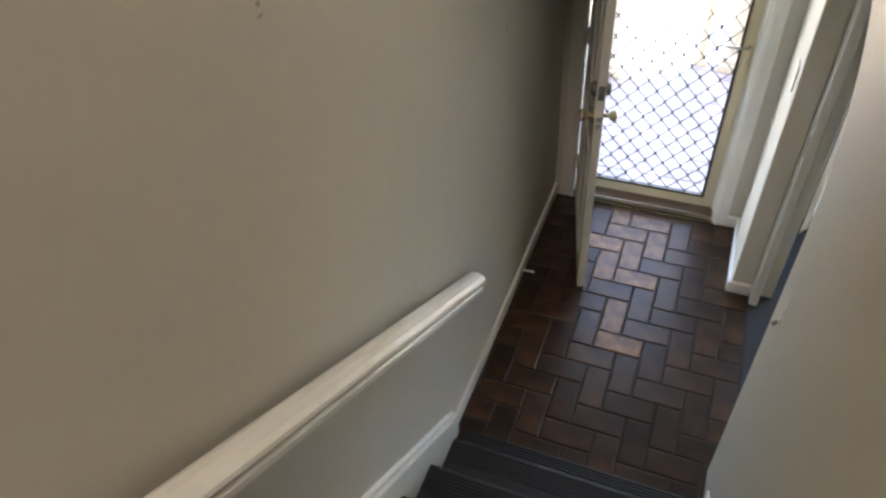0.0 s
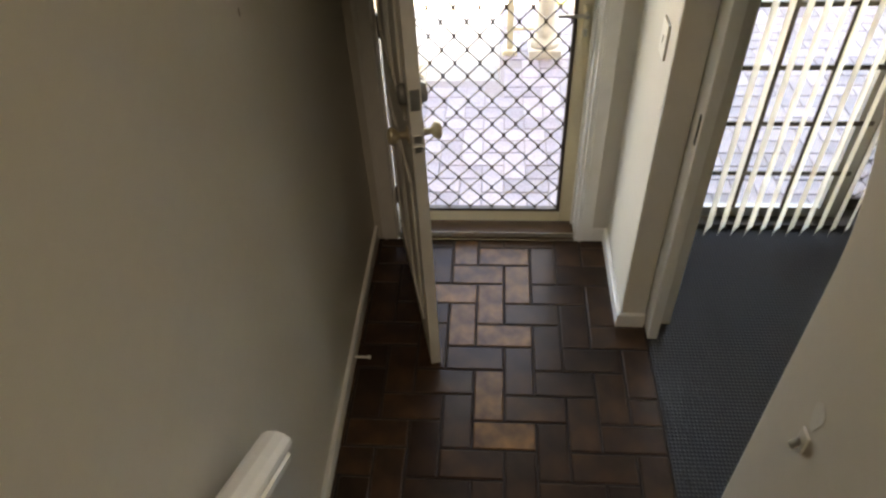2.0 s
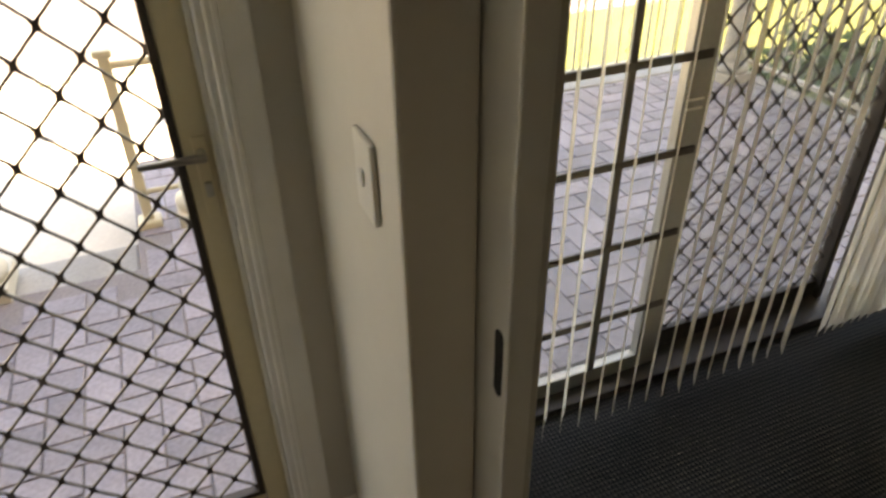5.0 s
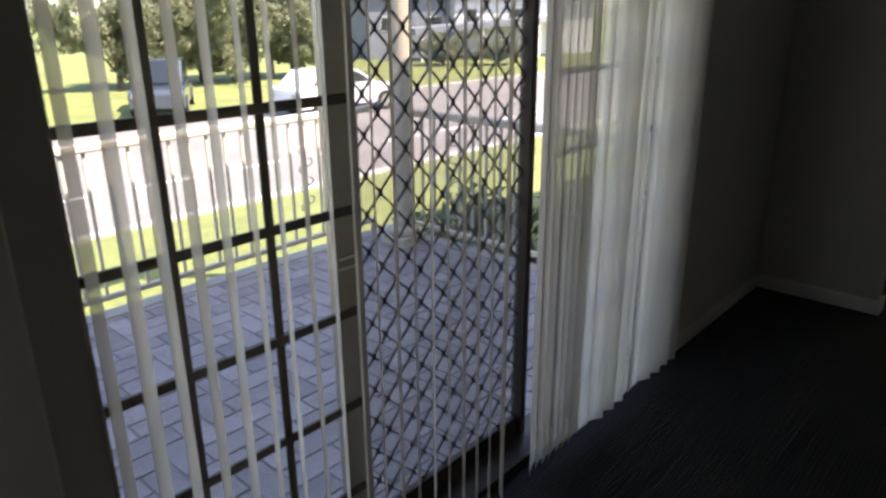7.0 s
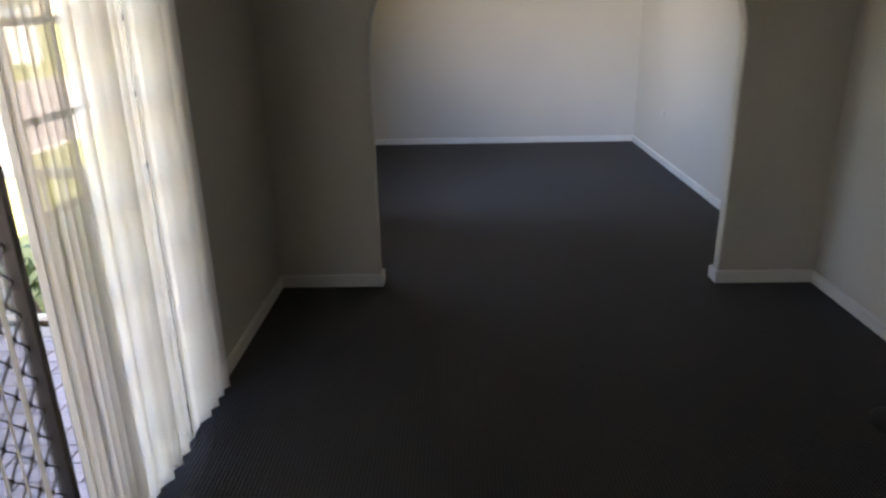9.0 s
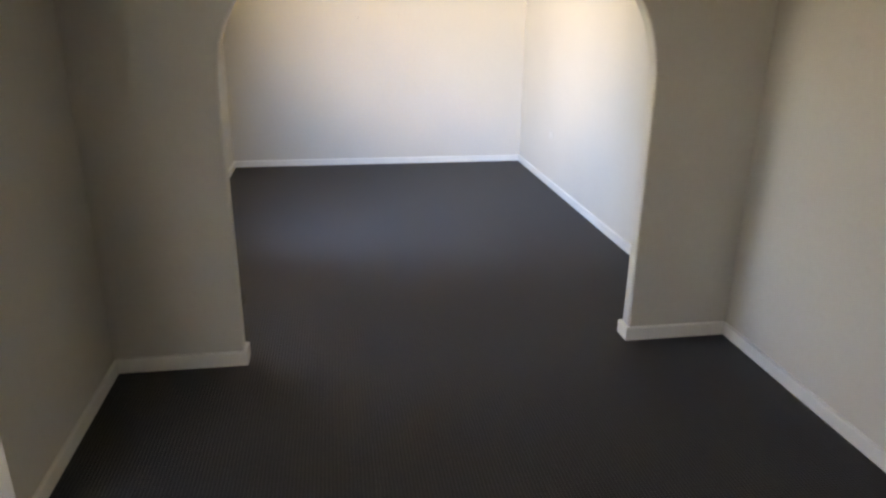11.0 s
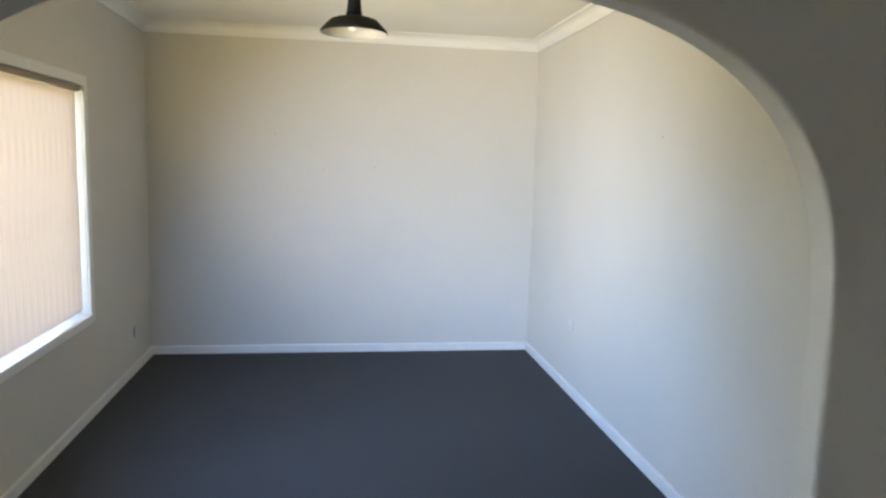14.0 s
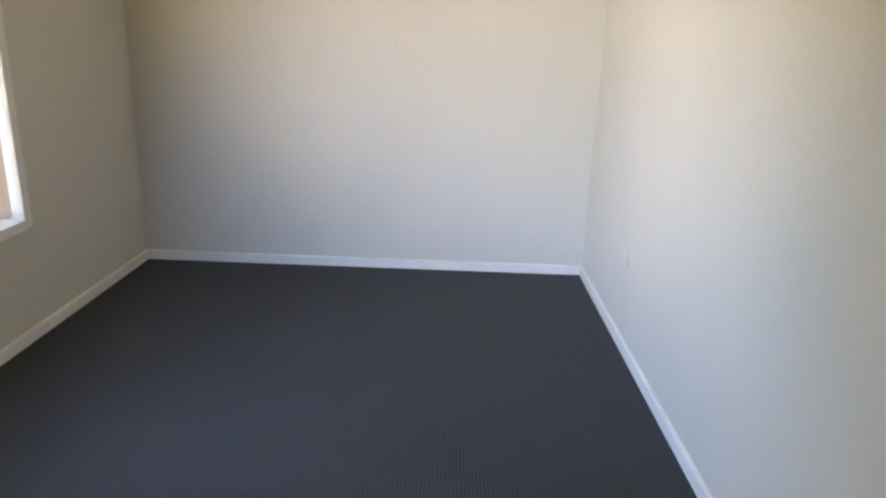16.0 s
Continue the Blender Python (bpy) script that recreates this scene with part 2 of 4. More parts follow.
def soft_box(x0, x1, y0, y1, z0, z1, edge=0.003, segments=2):
    bm = bmesh.new()
    box(bm, x0, x1, y0, y1, z0, z1)
    bmesh.ops.bevel(bm, geom=bm.edges[:], offset=edge, segments=segments, affect="EDGES", profile=0.5)
    return bm


def rod(bm, a, b, r, sides=8, r2=None):
    a, b = Vector(a), Vector(b)
    m = Matrix.Translation((a + b) / 2) @ (b - a).to_track_quat("Z", "Y").to_matrix().to_4x4()
    bmesh.ops.create_cone(bm, cap_ends=True, segments=sides, radius1=r, radius2=r if r2 is None else r2, depth=(b - a).length, matrix=m)


def prism(points, place, depth):
    """A flat outline, each point laid into space by place(), thickened by the vector depth."""
    bm = bmesh.new()
    face = bm.faces.new([bm.verts.new(place(*p)) for p in points])
    made = bmesh.ops.extrude_face_region(bm, geom=[face])["geom"]
    bmesh.ops.translate(bm, vec=depth, verts=[v for v in made if isinstance(v, bmesh.types.BMVert)])
    bmesh.ops.recalc_face_normals(bm, faces=bm.faces[:])
    return bm


def lathe(bm, profile, centre, sides=20):
    """Turn a profile of (radius, height) round an upright axis."""
    cx, cy, cz = centre
    rings = []
    for r, h in profile:
        rings.append([bm.verts.new((cx + r * math.cos(2 * math.pi * k / sides), cy + r * math.sin(2 * math.pi * k / sides), cz + h)) for k in range(sides)])
    for low, high in zip(rings, rings[1:]):
        for k in range(sides):
            bm.faces.new((low[k], low[(k + 1) % sides], high[(k + 1) % sides], high[k]))
    bm.faces.new(list(reversed(rings[0])))
    bm.faces.new(rings[-1])
    bmesh.ops.recalc_face_normals(bm, faces=bm.faces[:])


def mesh_of(name, bm, material, smooth=False):
    me = bpy.data.meshes.new(name)
    bm.to_mesh(me)
    bm.free()
    me.materials.append(material)
    if smooth:
        for p in me.polygons:
            p.use_smooth = True
    return me


def part(name, bm, material, parent, label="", smooth=False):
    ob = new(name, mesh_of(name, bm, material, smooth))
    ob.parent = parent
    if label:
        tagged(ob, label)
    return ob


def shared(name, me, parent, m):
    ob = new(name, me)
    ob.parent = parent
    ob.matrix_basis = m
    return ob


def thing(name, at, label, category, group=""):
    ob = new(name)
    ob.empty_display_size = 0.1
    ob.location = at
    return tagged(ob, label, category, group)


def local(bm, ob):
    """Shift a mesh drawn in the world's metres to its thing's own origin."""
    bmesh.ops.translate(bm, vec=-ob.location, verts=bm.verts[:])
    return bm


def structure(name, bm, material, label, category, smooth=False):
    ob = new(name, mesh_of(name, bm, material, smooth))
    return tagged(ob, label, category, kind="structure")


# ---- the plan: hall and stair, living room, second room ----
HALL_L, HALL_R = -0.49, 0.583
FRONT = 0.185
ROOM_N, ROOM_S = 0.25, -2.93
STAIR_R = 0.60
ARCH_X, ARCH_T = 4.515, 0.085
FAR_X = 8.965
CEILING = 2.67
UPPER = 5.2
RISE, RUN, NOSE_1, STEPS = 0.175, 0.225, -1.71, 15
BACK_Y = -7.2

bm = bmesh.new()
box(bm, HALL_L - 0.12, HALL_L, BACK_Y, FRONT, -0.1, UPPER)
structure("wall_hall_left", bm, WALL, "grey-white painted plaster wall beside the stair and hall", "wall")

bm = bmesh.new()
box(bm, HALL_L - 0.12, -0.395, FRONT, 0.33, -0.1, CEILING)
box(bm, 0.455, 0.76, FRONT, 0.33, -0.1, CEILING)
box(bm, -0.395, 0.455, FRONT, 0.33, 2.10, CEILING)
box(bm, HALL_L - 0.12, 0.76, FRONT, 0.33, CEILING, UPPER)
structure("wall_front", bm, WALL, "grey-white painted front wall with the entrance doorway", "wall")

bm = soft_box(HALL_R, 0.682, -0.325, FRONT - 0.001, 0.0, CEILING, 0.006)
structure("wall_hall_right", bm, WALL, "short painted wall of the hall that hides a sliding door", "wall")
bm = soft_box(0.728, 0.79, -0.325, ROOM_N - 0.001, 0.0, CEILING, 0.006)
structure("wall_living_west", bm, WALL, "painted inner leaf of the sliding door pocket", "wall")

arc = [(-0.86 - 0.54 * math.cos(math.pi / 2 * k / 14), 1.42 + 0.53 * math.sin(math.pi / 2 * k / 14)) for k in range(15)]
outline = [(BACK_Y, -0.1), (-1.40, -0.1)] + arc + [(-0.326, 1.95), (-0.326, UPPER), (BACK_Y, UPPER)]
bm = prism(outline, lambda y, z: (STAIR_R, y, z), (0.773 - STAIR_R, 0, 0))
rim = [e for e in bm.edges if all(v.co.y > -1.41 and v.co.z < 1.96 for v in e.verts) and abs(e.verts[0].co.x - e.verts[1].co.x) < 1e-4]
bmesh.ops.bevel(bm, geom=rim, offset=0.012, segments=3, affect="EDGES", profile=0.5)
structure("wall_stair_right", bm, WALL, "painted stair wall ending in a rounded arch beside the hall", "wall")

bm = bmesh.new()
box(bm, HALL_L, STAIR_R, -1.5, -1.4, CEILING + 0.101, UPPER)
structure("wall_stair_bulkhead", bm, WALL, "painted bulkhead over the foot of the stair", "wall")

bm = bmesh.new()
box(bm, HALL_L - 0.12, 0.773, BACK_Y - 0.12, BACK_Y, -0.1, UPPER)
structure("wall_stair_back", bm, WALL, "painted wall at the head of the stair", "wall")

bm = bmesh.new()
box(bm, HALL_L, STAIR_R, BACK_Y, NOSE_1 - RUN * (STEPS - 1), RISE * STEPS - 0.25, RISE * STEPS)
structure("floor_upper", bm, CARPET, "charcoal carpeted upper landing", "floor")

# unseen opening made for the stair fill lamp, capped to block the sun
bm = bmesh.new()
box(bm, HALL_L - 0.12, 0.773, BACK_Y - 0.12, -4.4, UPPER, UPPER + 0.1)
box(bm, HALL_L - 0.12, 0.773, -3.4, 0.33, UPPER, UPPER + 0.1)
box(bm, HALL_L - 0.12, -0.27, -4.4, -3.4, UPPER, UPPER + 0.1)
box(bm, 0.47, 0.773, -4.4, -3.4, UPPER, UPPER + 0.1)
structure("ceiling_stair", bm, CEIL, "white ceiling over the stair with an unseen opening made for the fill lamp", "ceiling")
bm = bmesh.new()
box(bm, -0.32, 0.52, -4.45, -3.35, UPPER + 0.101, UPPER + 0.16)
structure("ceiling_sun_cap", bm, CEIL, "white cap added over the ceiling opening to block the sun", "skylight")
bm = bmesh.new()
box(bm, HALL_L, 0.79, -1.5, FRONT, CEILING, CEILING + 0.1)
structure("ceiling_hall", bm, CEIL, "white ceiling over the hall", "ceiling")

# living room and second room
WIN1 = (0.86, 3.30, 0.0, 2.10)
WIN2 = (4.75, 7.585, 0.650, 2.035)
bm = bmesh.new()
N0, N1 = ROOM_N, ROOM_N + 0.17
box(bm, 0.76, WIN1[0], N0, N1, -0.1, CEILING)
box(bm, WIN1[0], WIN1[1], N0, N1, WIN1[3], CEILING)
box(bm, WIN1[1], WIN2[0], N0, N1, -0.1, CEILING)
box(bm, WIN2[0], WIN2[1], N0, N1, -0.1, WIN2[2])
box(bm, WIN2[0], WIN2[1], N0, N1, WIN2[3], CEILING)
box(bm, WIN2[1], FAR_X + 0.12, N0, N1, -0.1, CEILING)
structure("wall_north", bm, WALL, "painted outer wall with a sliding door and a window", "wall")
bm = bmesh.new()
SOUTH_END = 3.24
box(bm, SOUTH_END, FAR_X + 0.12, ROOM_S - 0.12, ROOM_S, -0.1, CEILING)
structure("wall_south", bm, WALL, "grey-white painted long wall of both rooms", "wall")
bm = bmesh.new()
box(bm, SOUTH_END, SOUTH_END + 0.12, -5.4, ROOM_S - 0.121, -0.1, CEILING)
box(bm, 0.773, SOUTH_END + 0.12, -5.52, -5.401, -0.1, CEILING)
structure("wall_south_recess", bm, WALL, "painted walls of the part of the room round the corner", "wall")
bm = bmesh.new()
box(bm, FAR_X, FAR_X + 0.12, ROOM_S, ROOM_N, -0.1, CEILING)
structure("wall_east", bm, WALL, "grey-white painted end wall with small nail holes", "wall")

AY0, AY1, SPRING, RISE_A = -0.358, -2.365, 1.26, 0.755
AC, AH = (AY0 + AY1) / 2, (AY0 - AY1) / 2
def over(a):
    c, s = math.cos(a), math.sin(a)
    return AC + AH * math.copysign(abs(c) ** (2 / 2.7), c), SPRING + RISE_A * abs(s) ** (2 / 2.7)


arc = [over(math.pi * k / 56) for k in range(57)]
outline = [(ROOM_N - 0.001, 0.0), (AY0, 0.0)] + arc + [(AY1, 0.0), (ROOM_S + 0.001, 0.0), (ROOM_S + 0.001, CEILING), (ROOM_N - 0.001, CEILING)]
bm = prism(outline, lambda y, z: (ARCH_X, y, z), (ARCH_T, 0, 0))
rim = [e for e in bm.edges if all(AY1 - 0.01 < v.co.y < AY0 + 0.01 for v in e.verts) and abs(e.verts[0].co.x - e.verts[1].co.x) < 1e-4]
bmesh.ops.bevel(bm, geom=rim, offset=0.012, segments=3, affect="EDGES", profile=0.5)
structure("wall_arch", bm, WALL, "painted wall between the rooms with a wide elliptical archway", "wall")

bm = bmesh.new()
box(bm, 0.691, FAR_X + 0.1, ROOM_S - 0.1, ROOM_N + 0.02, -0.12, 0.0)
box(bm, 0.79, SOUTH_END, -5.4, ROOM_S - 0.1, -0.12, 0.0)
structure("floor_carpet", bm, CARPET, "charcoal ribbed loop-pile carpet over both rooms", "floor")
bm = bmesh.new()
box(bm, 0.773, FAR_X + 0.12, ROOM_S - 0.12, N1, CEILING, CEILING + 0.1)
box(bm, 0.773, SOUTH_END + 0.12, -5.52, ROOM_S - 0.12, CEILING, CEILING + 0.1)
structure("ceiling_rooms", bm, CEIL, "white painted plaster ceiling", "ceiling")


def cornice(name, a, b, inward):
    """A coved plaster cornice from a to b, along the ceiling's edge."""
    a, b, inward = Vector(a), Vector(b), Vector(inward)
    prof = [(0.0, 0.0), (0.012, 0.0)] + [(0.012 + 0.073 * (1 - math.cos(math.pi / 2 * k / 6)), 0.008 + 0.07 * math.sin(math.pi / 2 * k / 6)) for k in range(7)] + [(0.088, 0.089), (0.0, 0.089)]
    bm = prism(prof, lambda d, z: a + inward * (d + 0.001) + Vector((0, 0, CEILING - 0.09 + z)), b - a)
    return structure(name, bm, CEIL, "white coved plaster cornice under the ceiling", "cornice")


cornice("cornice_east", (FAR_X, ROOM_S, 0), (FAR_X, ROOM_N, 0), (-1, 0, 0))
cornice("cornice_south", (ARCH_X + ARCH_T, ROOM_S, 0), (FAR_X, ROOM_S, 0), (0, 1, 0))
cornice("cornice_north", (ARCH_X + ARCH_T, ROOM_N, 0), (FAR_X, ROOM_N, 0), (0, -1, 0))
cornice("cornice_arch", (ARCH_X + ARCH_T, ROOM_S, 0), (ARCH_X + ARCH_T, ROOM_N, 0), (1, 0, 0))
cornice("cornice_living_south", (SOUTH_END, ROOM_S, 0), (ARCH_X, ROOM_S, 0), (0, 1, 0))
cornice("cornice_living_east", (ARCH_X, ROOM_S, 0), (ARCH_X, ROOM_N, 0), (-1, 0, 0))


def skirting(name, a, b, inward, tall=0.068, thick=0.016, label="white gloss skirting board with a rounded top"):
    a, b, inward = Vector(a), Vector(b), Vector(inward)
    r = 0.009
    prof = [(0.0, 0.0), (thick, 0.0), (thick, tall - r)] + [(thick - r + r * math.cos(math.pi / 2 * k / 3), tall - r + r * math.sin(math.pi / 2 * k / 3)) for k in range(1, 4)] + [(0.0, tall)]
    bm = prism(prof, lambda d, z: a + inward * (d + 0.0005) + Vector((0, 0, z)), b - a)
    return structure(name, bm, TRIM, label, "skirting board")


E_X = ARCH_X + ARCH_T
skirting("baseboard_recess", (SOUTH_END, ROOM_S + 0.016, 0), (SOUTH_END, -5.4, 0), (-1, 0, 0))
skirting("baseboard_south_living", (SOUTH_END - 0.016, ROOM_S, 0), (ARCH_X, ROOM_S, 0), (0, 1, 0))
skirting("baseboard_south", (E_X, ROOM_S, 0), (FAR_X, ROOM_S, 0), (0, 1, 0))
skirting("baseboard_east", (FAR_X, ROOM_S + 0.0165, 0), (FAR_X, ROOM_N - 0.0165, 0), (-1, 0, 0))
skirting("baseboard_north", (E_X, ROOM_N, 0), (FAR_X, ROOM_N, 0), (0, -1, 0))
skirting("baseboard_north_living", (WIN1[1] + 0.05, ROOM_N, 0), (ARCH_X, ROOM_N, 0), (0, -1, 0))
skirting("baseboard_arch_left", (ARCH_X, AY0 - 0.016, 0), (ARCH_X, ROOM_N - 0.0165, 0), (-1, 0, 0), tall=0.075)
skirting("baseboard_arch_right", (ARCH_X, AY1 + 0.016, 0), (ARCH_X, ROOM_S + 0.0165, 0), (-1, 0, 0), tall=0.075)
skirting("baseboard_arch_left_end", (ARCH_X, AY0, 0), (E_X, AY0, 0), (0, -1, 0), tall=0.075)
skirting("baseboard_arch_right_end", (ARCH_X, AY1, 0), (E_X, AY1, 0), (0, 1, 0), tall=0.075)
skirting("baseboard_arch_back_left", (E_X, AY0 - 0.016, 0), (E_X, ROOM_N - 0.0165, 0), (1, 0, 0), tall=0.075)
skirting("baseboard_arch_back_right", (E_X, AY1 + 0.016, 0), (E_X, ROOM_S + 0.0165, 0), (1, 0, 0), tall=0.075)
skirting("baseboard_hall_left", (HALL_L, -1.55, 0), (HALL_L, FRONT, 0), (1, 0, 0))
skirting("baseboard_hall_right", (HALL_R, -0.341, 0), (HALL_R, FRONT, 0), (-1, 0, 0))
skirting("baseboard_hall_end", (HALL_R - 0.016, -0.325, 0), (0.680, -0.325, 0), (0, -1, 0))
skirting("baseboard_front_right", (0.515, FRONT, 0), (HALL_R - 0.0165, FRONT, 0), (0, -1, 0))

# ---- the stair ----
stair = tagged(new("stair"), "carpet-dark rubber covered stair with ribbed nosings", "stair", kind="structure")
for k in range(1, STEPS):
    y = NOSE_1 - RUN * (k - 1)
    bm = bmesh.new()
    box(bm, HALL_L + 0.066, STAIR_R - 0.012, y - RUN - 0.02, y - 0.022, max(0.0, RISE * (k - 1) - 0.02), RISE * k - 0.03)
    part("riser_block", bm, RUBBER, stair)
    bm = soft_box(HALL_L + 0.066, STAIR_R - 0.012, y - RUN - 0.02, y, RISE * k - 0.03, RISE * k - 0.002, 0.008, 3)
    part("tread", bm, RUBBER, stair, "black rubber tread")
    bm = bmesh.new()
    for r in range(7):
        yy = y - 0.018 - r * 0.013
        box(bm, HALL_L + 0.07, STAIR_R - 0.018, yy - 0.0035, yy + 0.0035, RISE * k - 0.002, RISE * k + 0.0015)
    part("tread_ribs", bm, RUBBER, stair, "raised anti-slip ribs")
bm = soft_box(HALL_L + 0.066, STAIR_R - 0.012, NOSE_1 - 0.03, -1.565, 0.0, 0.014, 0.004)
part("floor_strip", bm, RUBBER, stair, "black rubber strip at the foot")
bm = bmesh.new()
for r in range(8):
    yy = -1.575 - r * 0.014
    box(bm, HALL_L + 0.07, STAIR_R - 0.018, yy - 0.0035, yy + 0.0035, 0.014, 0.0175)
part("floor_strip_ribs", bm, RUBBER, stair)


def stringer(name, x0, x1, cap):
    """A white sloping board beside the steps, with a capping mould."""
    s = RISE / RUN
    top = lambda y: RISE + (NOSE_1 - y) * s + 0.055
    yb = -4.8
    pts = [(-1.585, 0.0), (-1.585, 0.155), (-1.64, top(-1.64) - 0.01), (yb, top(yb)), (yb, top(yb) - 0.36), (-1.80, 0.0)]
    board = structure(name, prism(pts, lambda y, z: (x0, y, z), (x1 - x0, 0, 0)), TRIM, "white painted stair skirting board", "stair skirting")
    pts = [(-1.62, top(-1.62) + 0.0), (-1.62, top(-1.62) + 0.022), (yb, top(yb) + 0.022), (yb, top(yb))]
    part("cap", prism(pts, lambda y, z: (x0, y, z), (cap, 0, 0)), TRIM, board)
    return board


stringer("trim_stair_left", HALL_L + 0.0005, HALL_L + 0.033, 0.02)
stringer("trim_stair_right", STAIR_R - 0.0005, STAIR_R - 0.011, -0.008)


# ---- handrail ----
rail_slope = math.atan2(0.635, 1.0)
rail = thing("handrail", (HALL_L + 0.010, -1.415, 0.842), "cream painted moulded timber handrail fixed along the stair wall", "handrail")
prof = [(0.0, -0.03), (0.062, -0.03), (0.068, -0.026), (0.068, -0.012), (0.061, -0.008), (0.061, -0.001), (0.070, 0.003), (0.073, 0.012), (0.070, 0.020),
        (0.058, 0.029), (0.038, 0.035), (0.016, 0.034), (0.004, 0.028), (0.0, 0.018)]
bm = prism(prof, lambda d, z: (d + 0.038, 0, z * 1.15), (0, -4.3, 0))
ends = [e for e in bm.edges if abs(e.verts[0].co.y) < 1e-5 and abs(e.verts[1].co.y) < 1e-5]
bmesh.ops.bevel(bm, geom=ends, offset=0.008, segments=3, affect="EDGES", profile=0.5)
bmesh.ops.transform(bm, matrix=Matrix.Rotation(-rail_slope, 4, "X"), verts=bm.verts[:])
part("rail", bm, TRIM, rail, "cream gloss rail with a grooved lower edge", smooth=False)
for d in (0.35, 1.6, 2.9):
    bm = bmesh.new()
    y, z = -d * math.cos(rail_slope), d * math.sin(rail_slope)
    rod(bm, (0.0, y, z - 0.07), (0.012, y, z - 0.07), 0.022, 14)
    rod(bm, (0.01, y, z - 0.07), (0.055, y, z - 0.065), 0.008, 10)
    rod(bm, (0.055, y, z - 0.07), (0.06, y, z - 0.03), 0.008, 10)
    part("bracket", bm, CHROME, rail, "steel wall bracket")

# ---- entrance door, its frame and the grille door ----
frame_1 = tagged(new("door_frame"), "cream painted timber door frame and architraves", "door frame", kind="structure")
for x0, x1 in ((-0.394, -0.372), (0.432, 0.454)):
    part("jamb", soft_box(x0, x1, FRONT + 0.001, 0.33, 0.0, 2.08, 0.003), TRIM, frame_1)
part("head", soft_box(-0.394, 0.454, FRONT + 0.001, 0.33, 2.081, 2.099, 0.003), TRIM, frame_1)
for x0, x1 in ((-0.455, -0.385), (0.445, 0.515)):
    part("architrave", soft_box(x0, x1, FRONT - 0.02, FRONT - 0.001, 0.0, 2.15, 0.005, 3), TRIM, frame_1)
    part("architrave_bead", soft_box(x0 + 0.012, x0 + 0.022, FRONT - 0.025, FRONT - 0.0195, 0.0, 2.15, 0.002), TRIM, frame_1)
part("architrave_head", soft_box(-0.455, 0.515, FRONT - 0.02, FRONT - 0.001, 2.151, 2.22, 0.005, 3), TRIM, frame_1)
for x0 in (0.420,):
    part("door_stop", soft_box(x0, x0 + 0.011, FRONT + 0.045, FRONT + 0.058, 0.05, 2.08, 0.002), TRIM, frame_1)
part("strike_plate", soft_box(0.4295, 0.4315, FRONT + 0.008, FRONT + 0.034, 0.93, 1.16, 0.001, 1), CHROME, frame_1, "worn brass strike plate")

sill = structure("door_sill", soft_box(-0.3715, 0.4315, 0.172, 0.34, 0.0, 0.045, 0.006, 2), material("oiled_timber", (0.11, 0.06, 0.035), rough=0.4, grain=0.4, grain_scale=12, stretch=(1, 12, 12), stain=0.25, bump=0.2), "dark stained timber door sill", "door sill")
part("sill_strip", soft_box(-0.37, 0.43, 0.1665, 0.1715, 0.022, 0.047, 0.002), CHROME, sill, "worn metal edging strip")

door_turn = math.degrees(math.atan2(-0.755, 0.197))
door = tagged(new("door_1"), "white painted panelled entrance door standing open into the hall", "door", kind="structure")
door.matrix_world = pose(-0.347, 0.195, 0.0, 0, 0, door_turn)
DW, DT = 0.777, 0.038
leaf = soft_box(0.0, DW, -DT / 2, DT / 2, 0.012, 2.06, 0.002)
part("leaf", leaf, DOOR, door)
for face in (-1, 1):
    for z0, z1 in ((0.18, 0.85), (1.08, 1.92)):
        for x0, x1 in ((0.11, 0.37), (0.43, 0.69)):
            y = face * DT / 2
            for a, b, c, d in ((x0, x1, z0, z0 + 0.018), (x0, x1, z1 - 0.018, z1), (x0, x0 + 0.018, z0, z1), (x1 - 0.018, x1, z0, z1)):
                part("panel_mould", soft_box(a, b, min(y, y + face * 0.009), max(y, y + face * 0.009), c, d, 0.003, 1), DOOR, door)
# lock, knobs and latch in the leading edge
for face in (-1, 1):
    bm = bmesh.new()
    m = Matrix.Rotation(radians(90) * -face, 4, "X")
    lathe(bm, [(0.027, 0.0), (0.027, 0.004), (0.012, 0.008), (0.010, 0.03), (0.020, 0.036), (0.027, 0.045), (0.027, 0.055), (0.018, 0.062), (0.004, 0.064)], (0, 0, 0))
    bmesh.ops.transform(bm, matrix=Matrix.Translation((DW - 0.07, face * DT / 2, 1.045)) @ m, verts=bm.verts[:])
    part("knob", bm, KNOB, door, "aged brass turned door knob", smooth=True)
    bm = bmesh.new()
    lathe(bm, [(0.031, 0.0), (0.031, 0.012), (0.026, 0.022), (0.010, 0.024)], (0, 0, 0))
    bmesh.ops.transform(bm, matrix=Matrix.Translation((DW - 0.055, face * DT / 2, 1.190)) @ m, verts=bm.verts[:])
    part("deadlock", bm, LOCKGREY, door, "grey round deadlock", smooth=True)
part("lock_plate", soft_box(DW - 0.001, DW + 0.002, -0.014, 0.014, 1.165, 1.232, 0.001, 1), LOCKGREY, door, "grey steel lock face plate")
part("latch_plate", soft_box(DW - 0.001, DW + 0.002, -0.011, 0.011, 1.058, 1.084, 0.001, 1), CHROME, door)
part("latch_plate", soft_box(DW - 0.001, DW + 0.002, -0.011, 0.011, 1.022, 1.045, 0.001, 1), CHROME, door)
for z in (0.25, 1.05, 1.82):
    bm = bmesh.new()
    rod(bm, (-0.008, -DT / 2 - 0.004, z - 0.045), (-0.008, -DT / 2 - 0.004, z + 0.045), 0.006, 10)
    box(bm, -0.012, 0.001, -DT / 2 - 0.003, DT / 2, z - 0.045, z + 0.045)
    part("hinge", bm, DARKALU, door, "dark steel butt hinge")


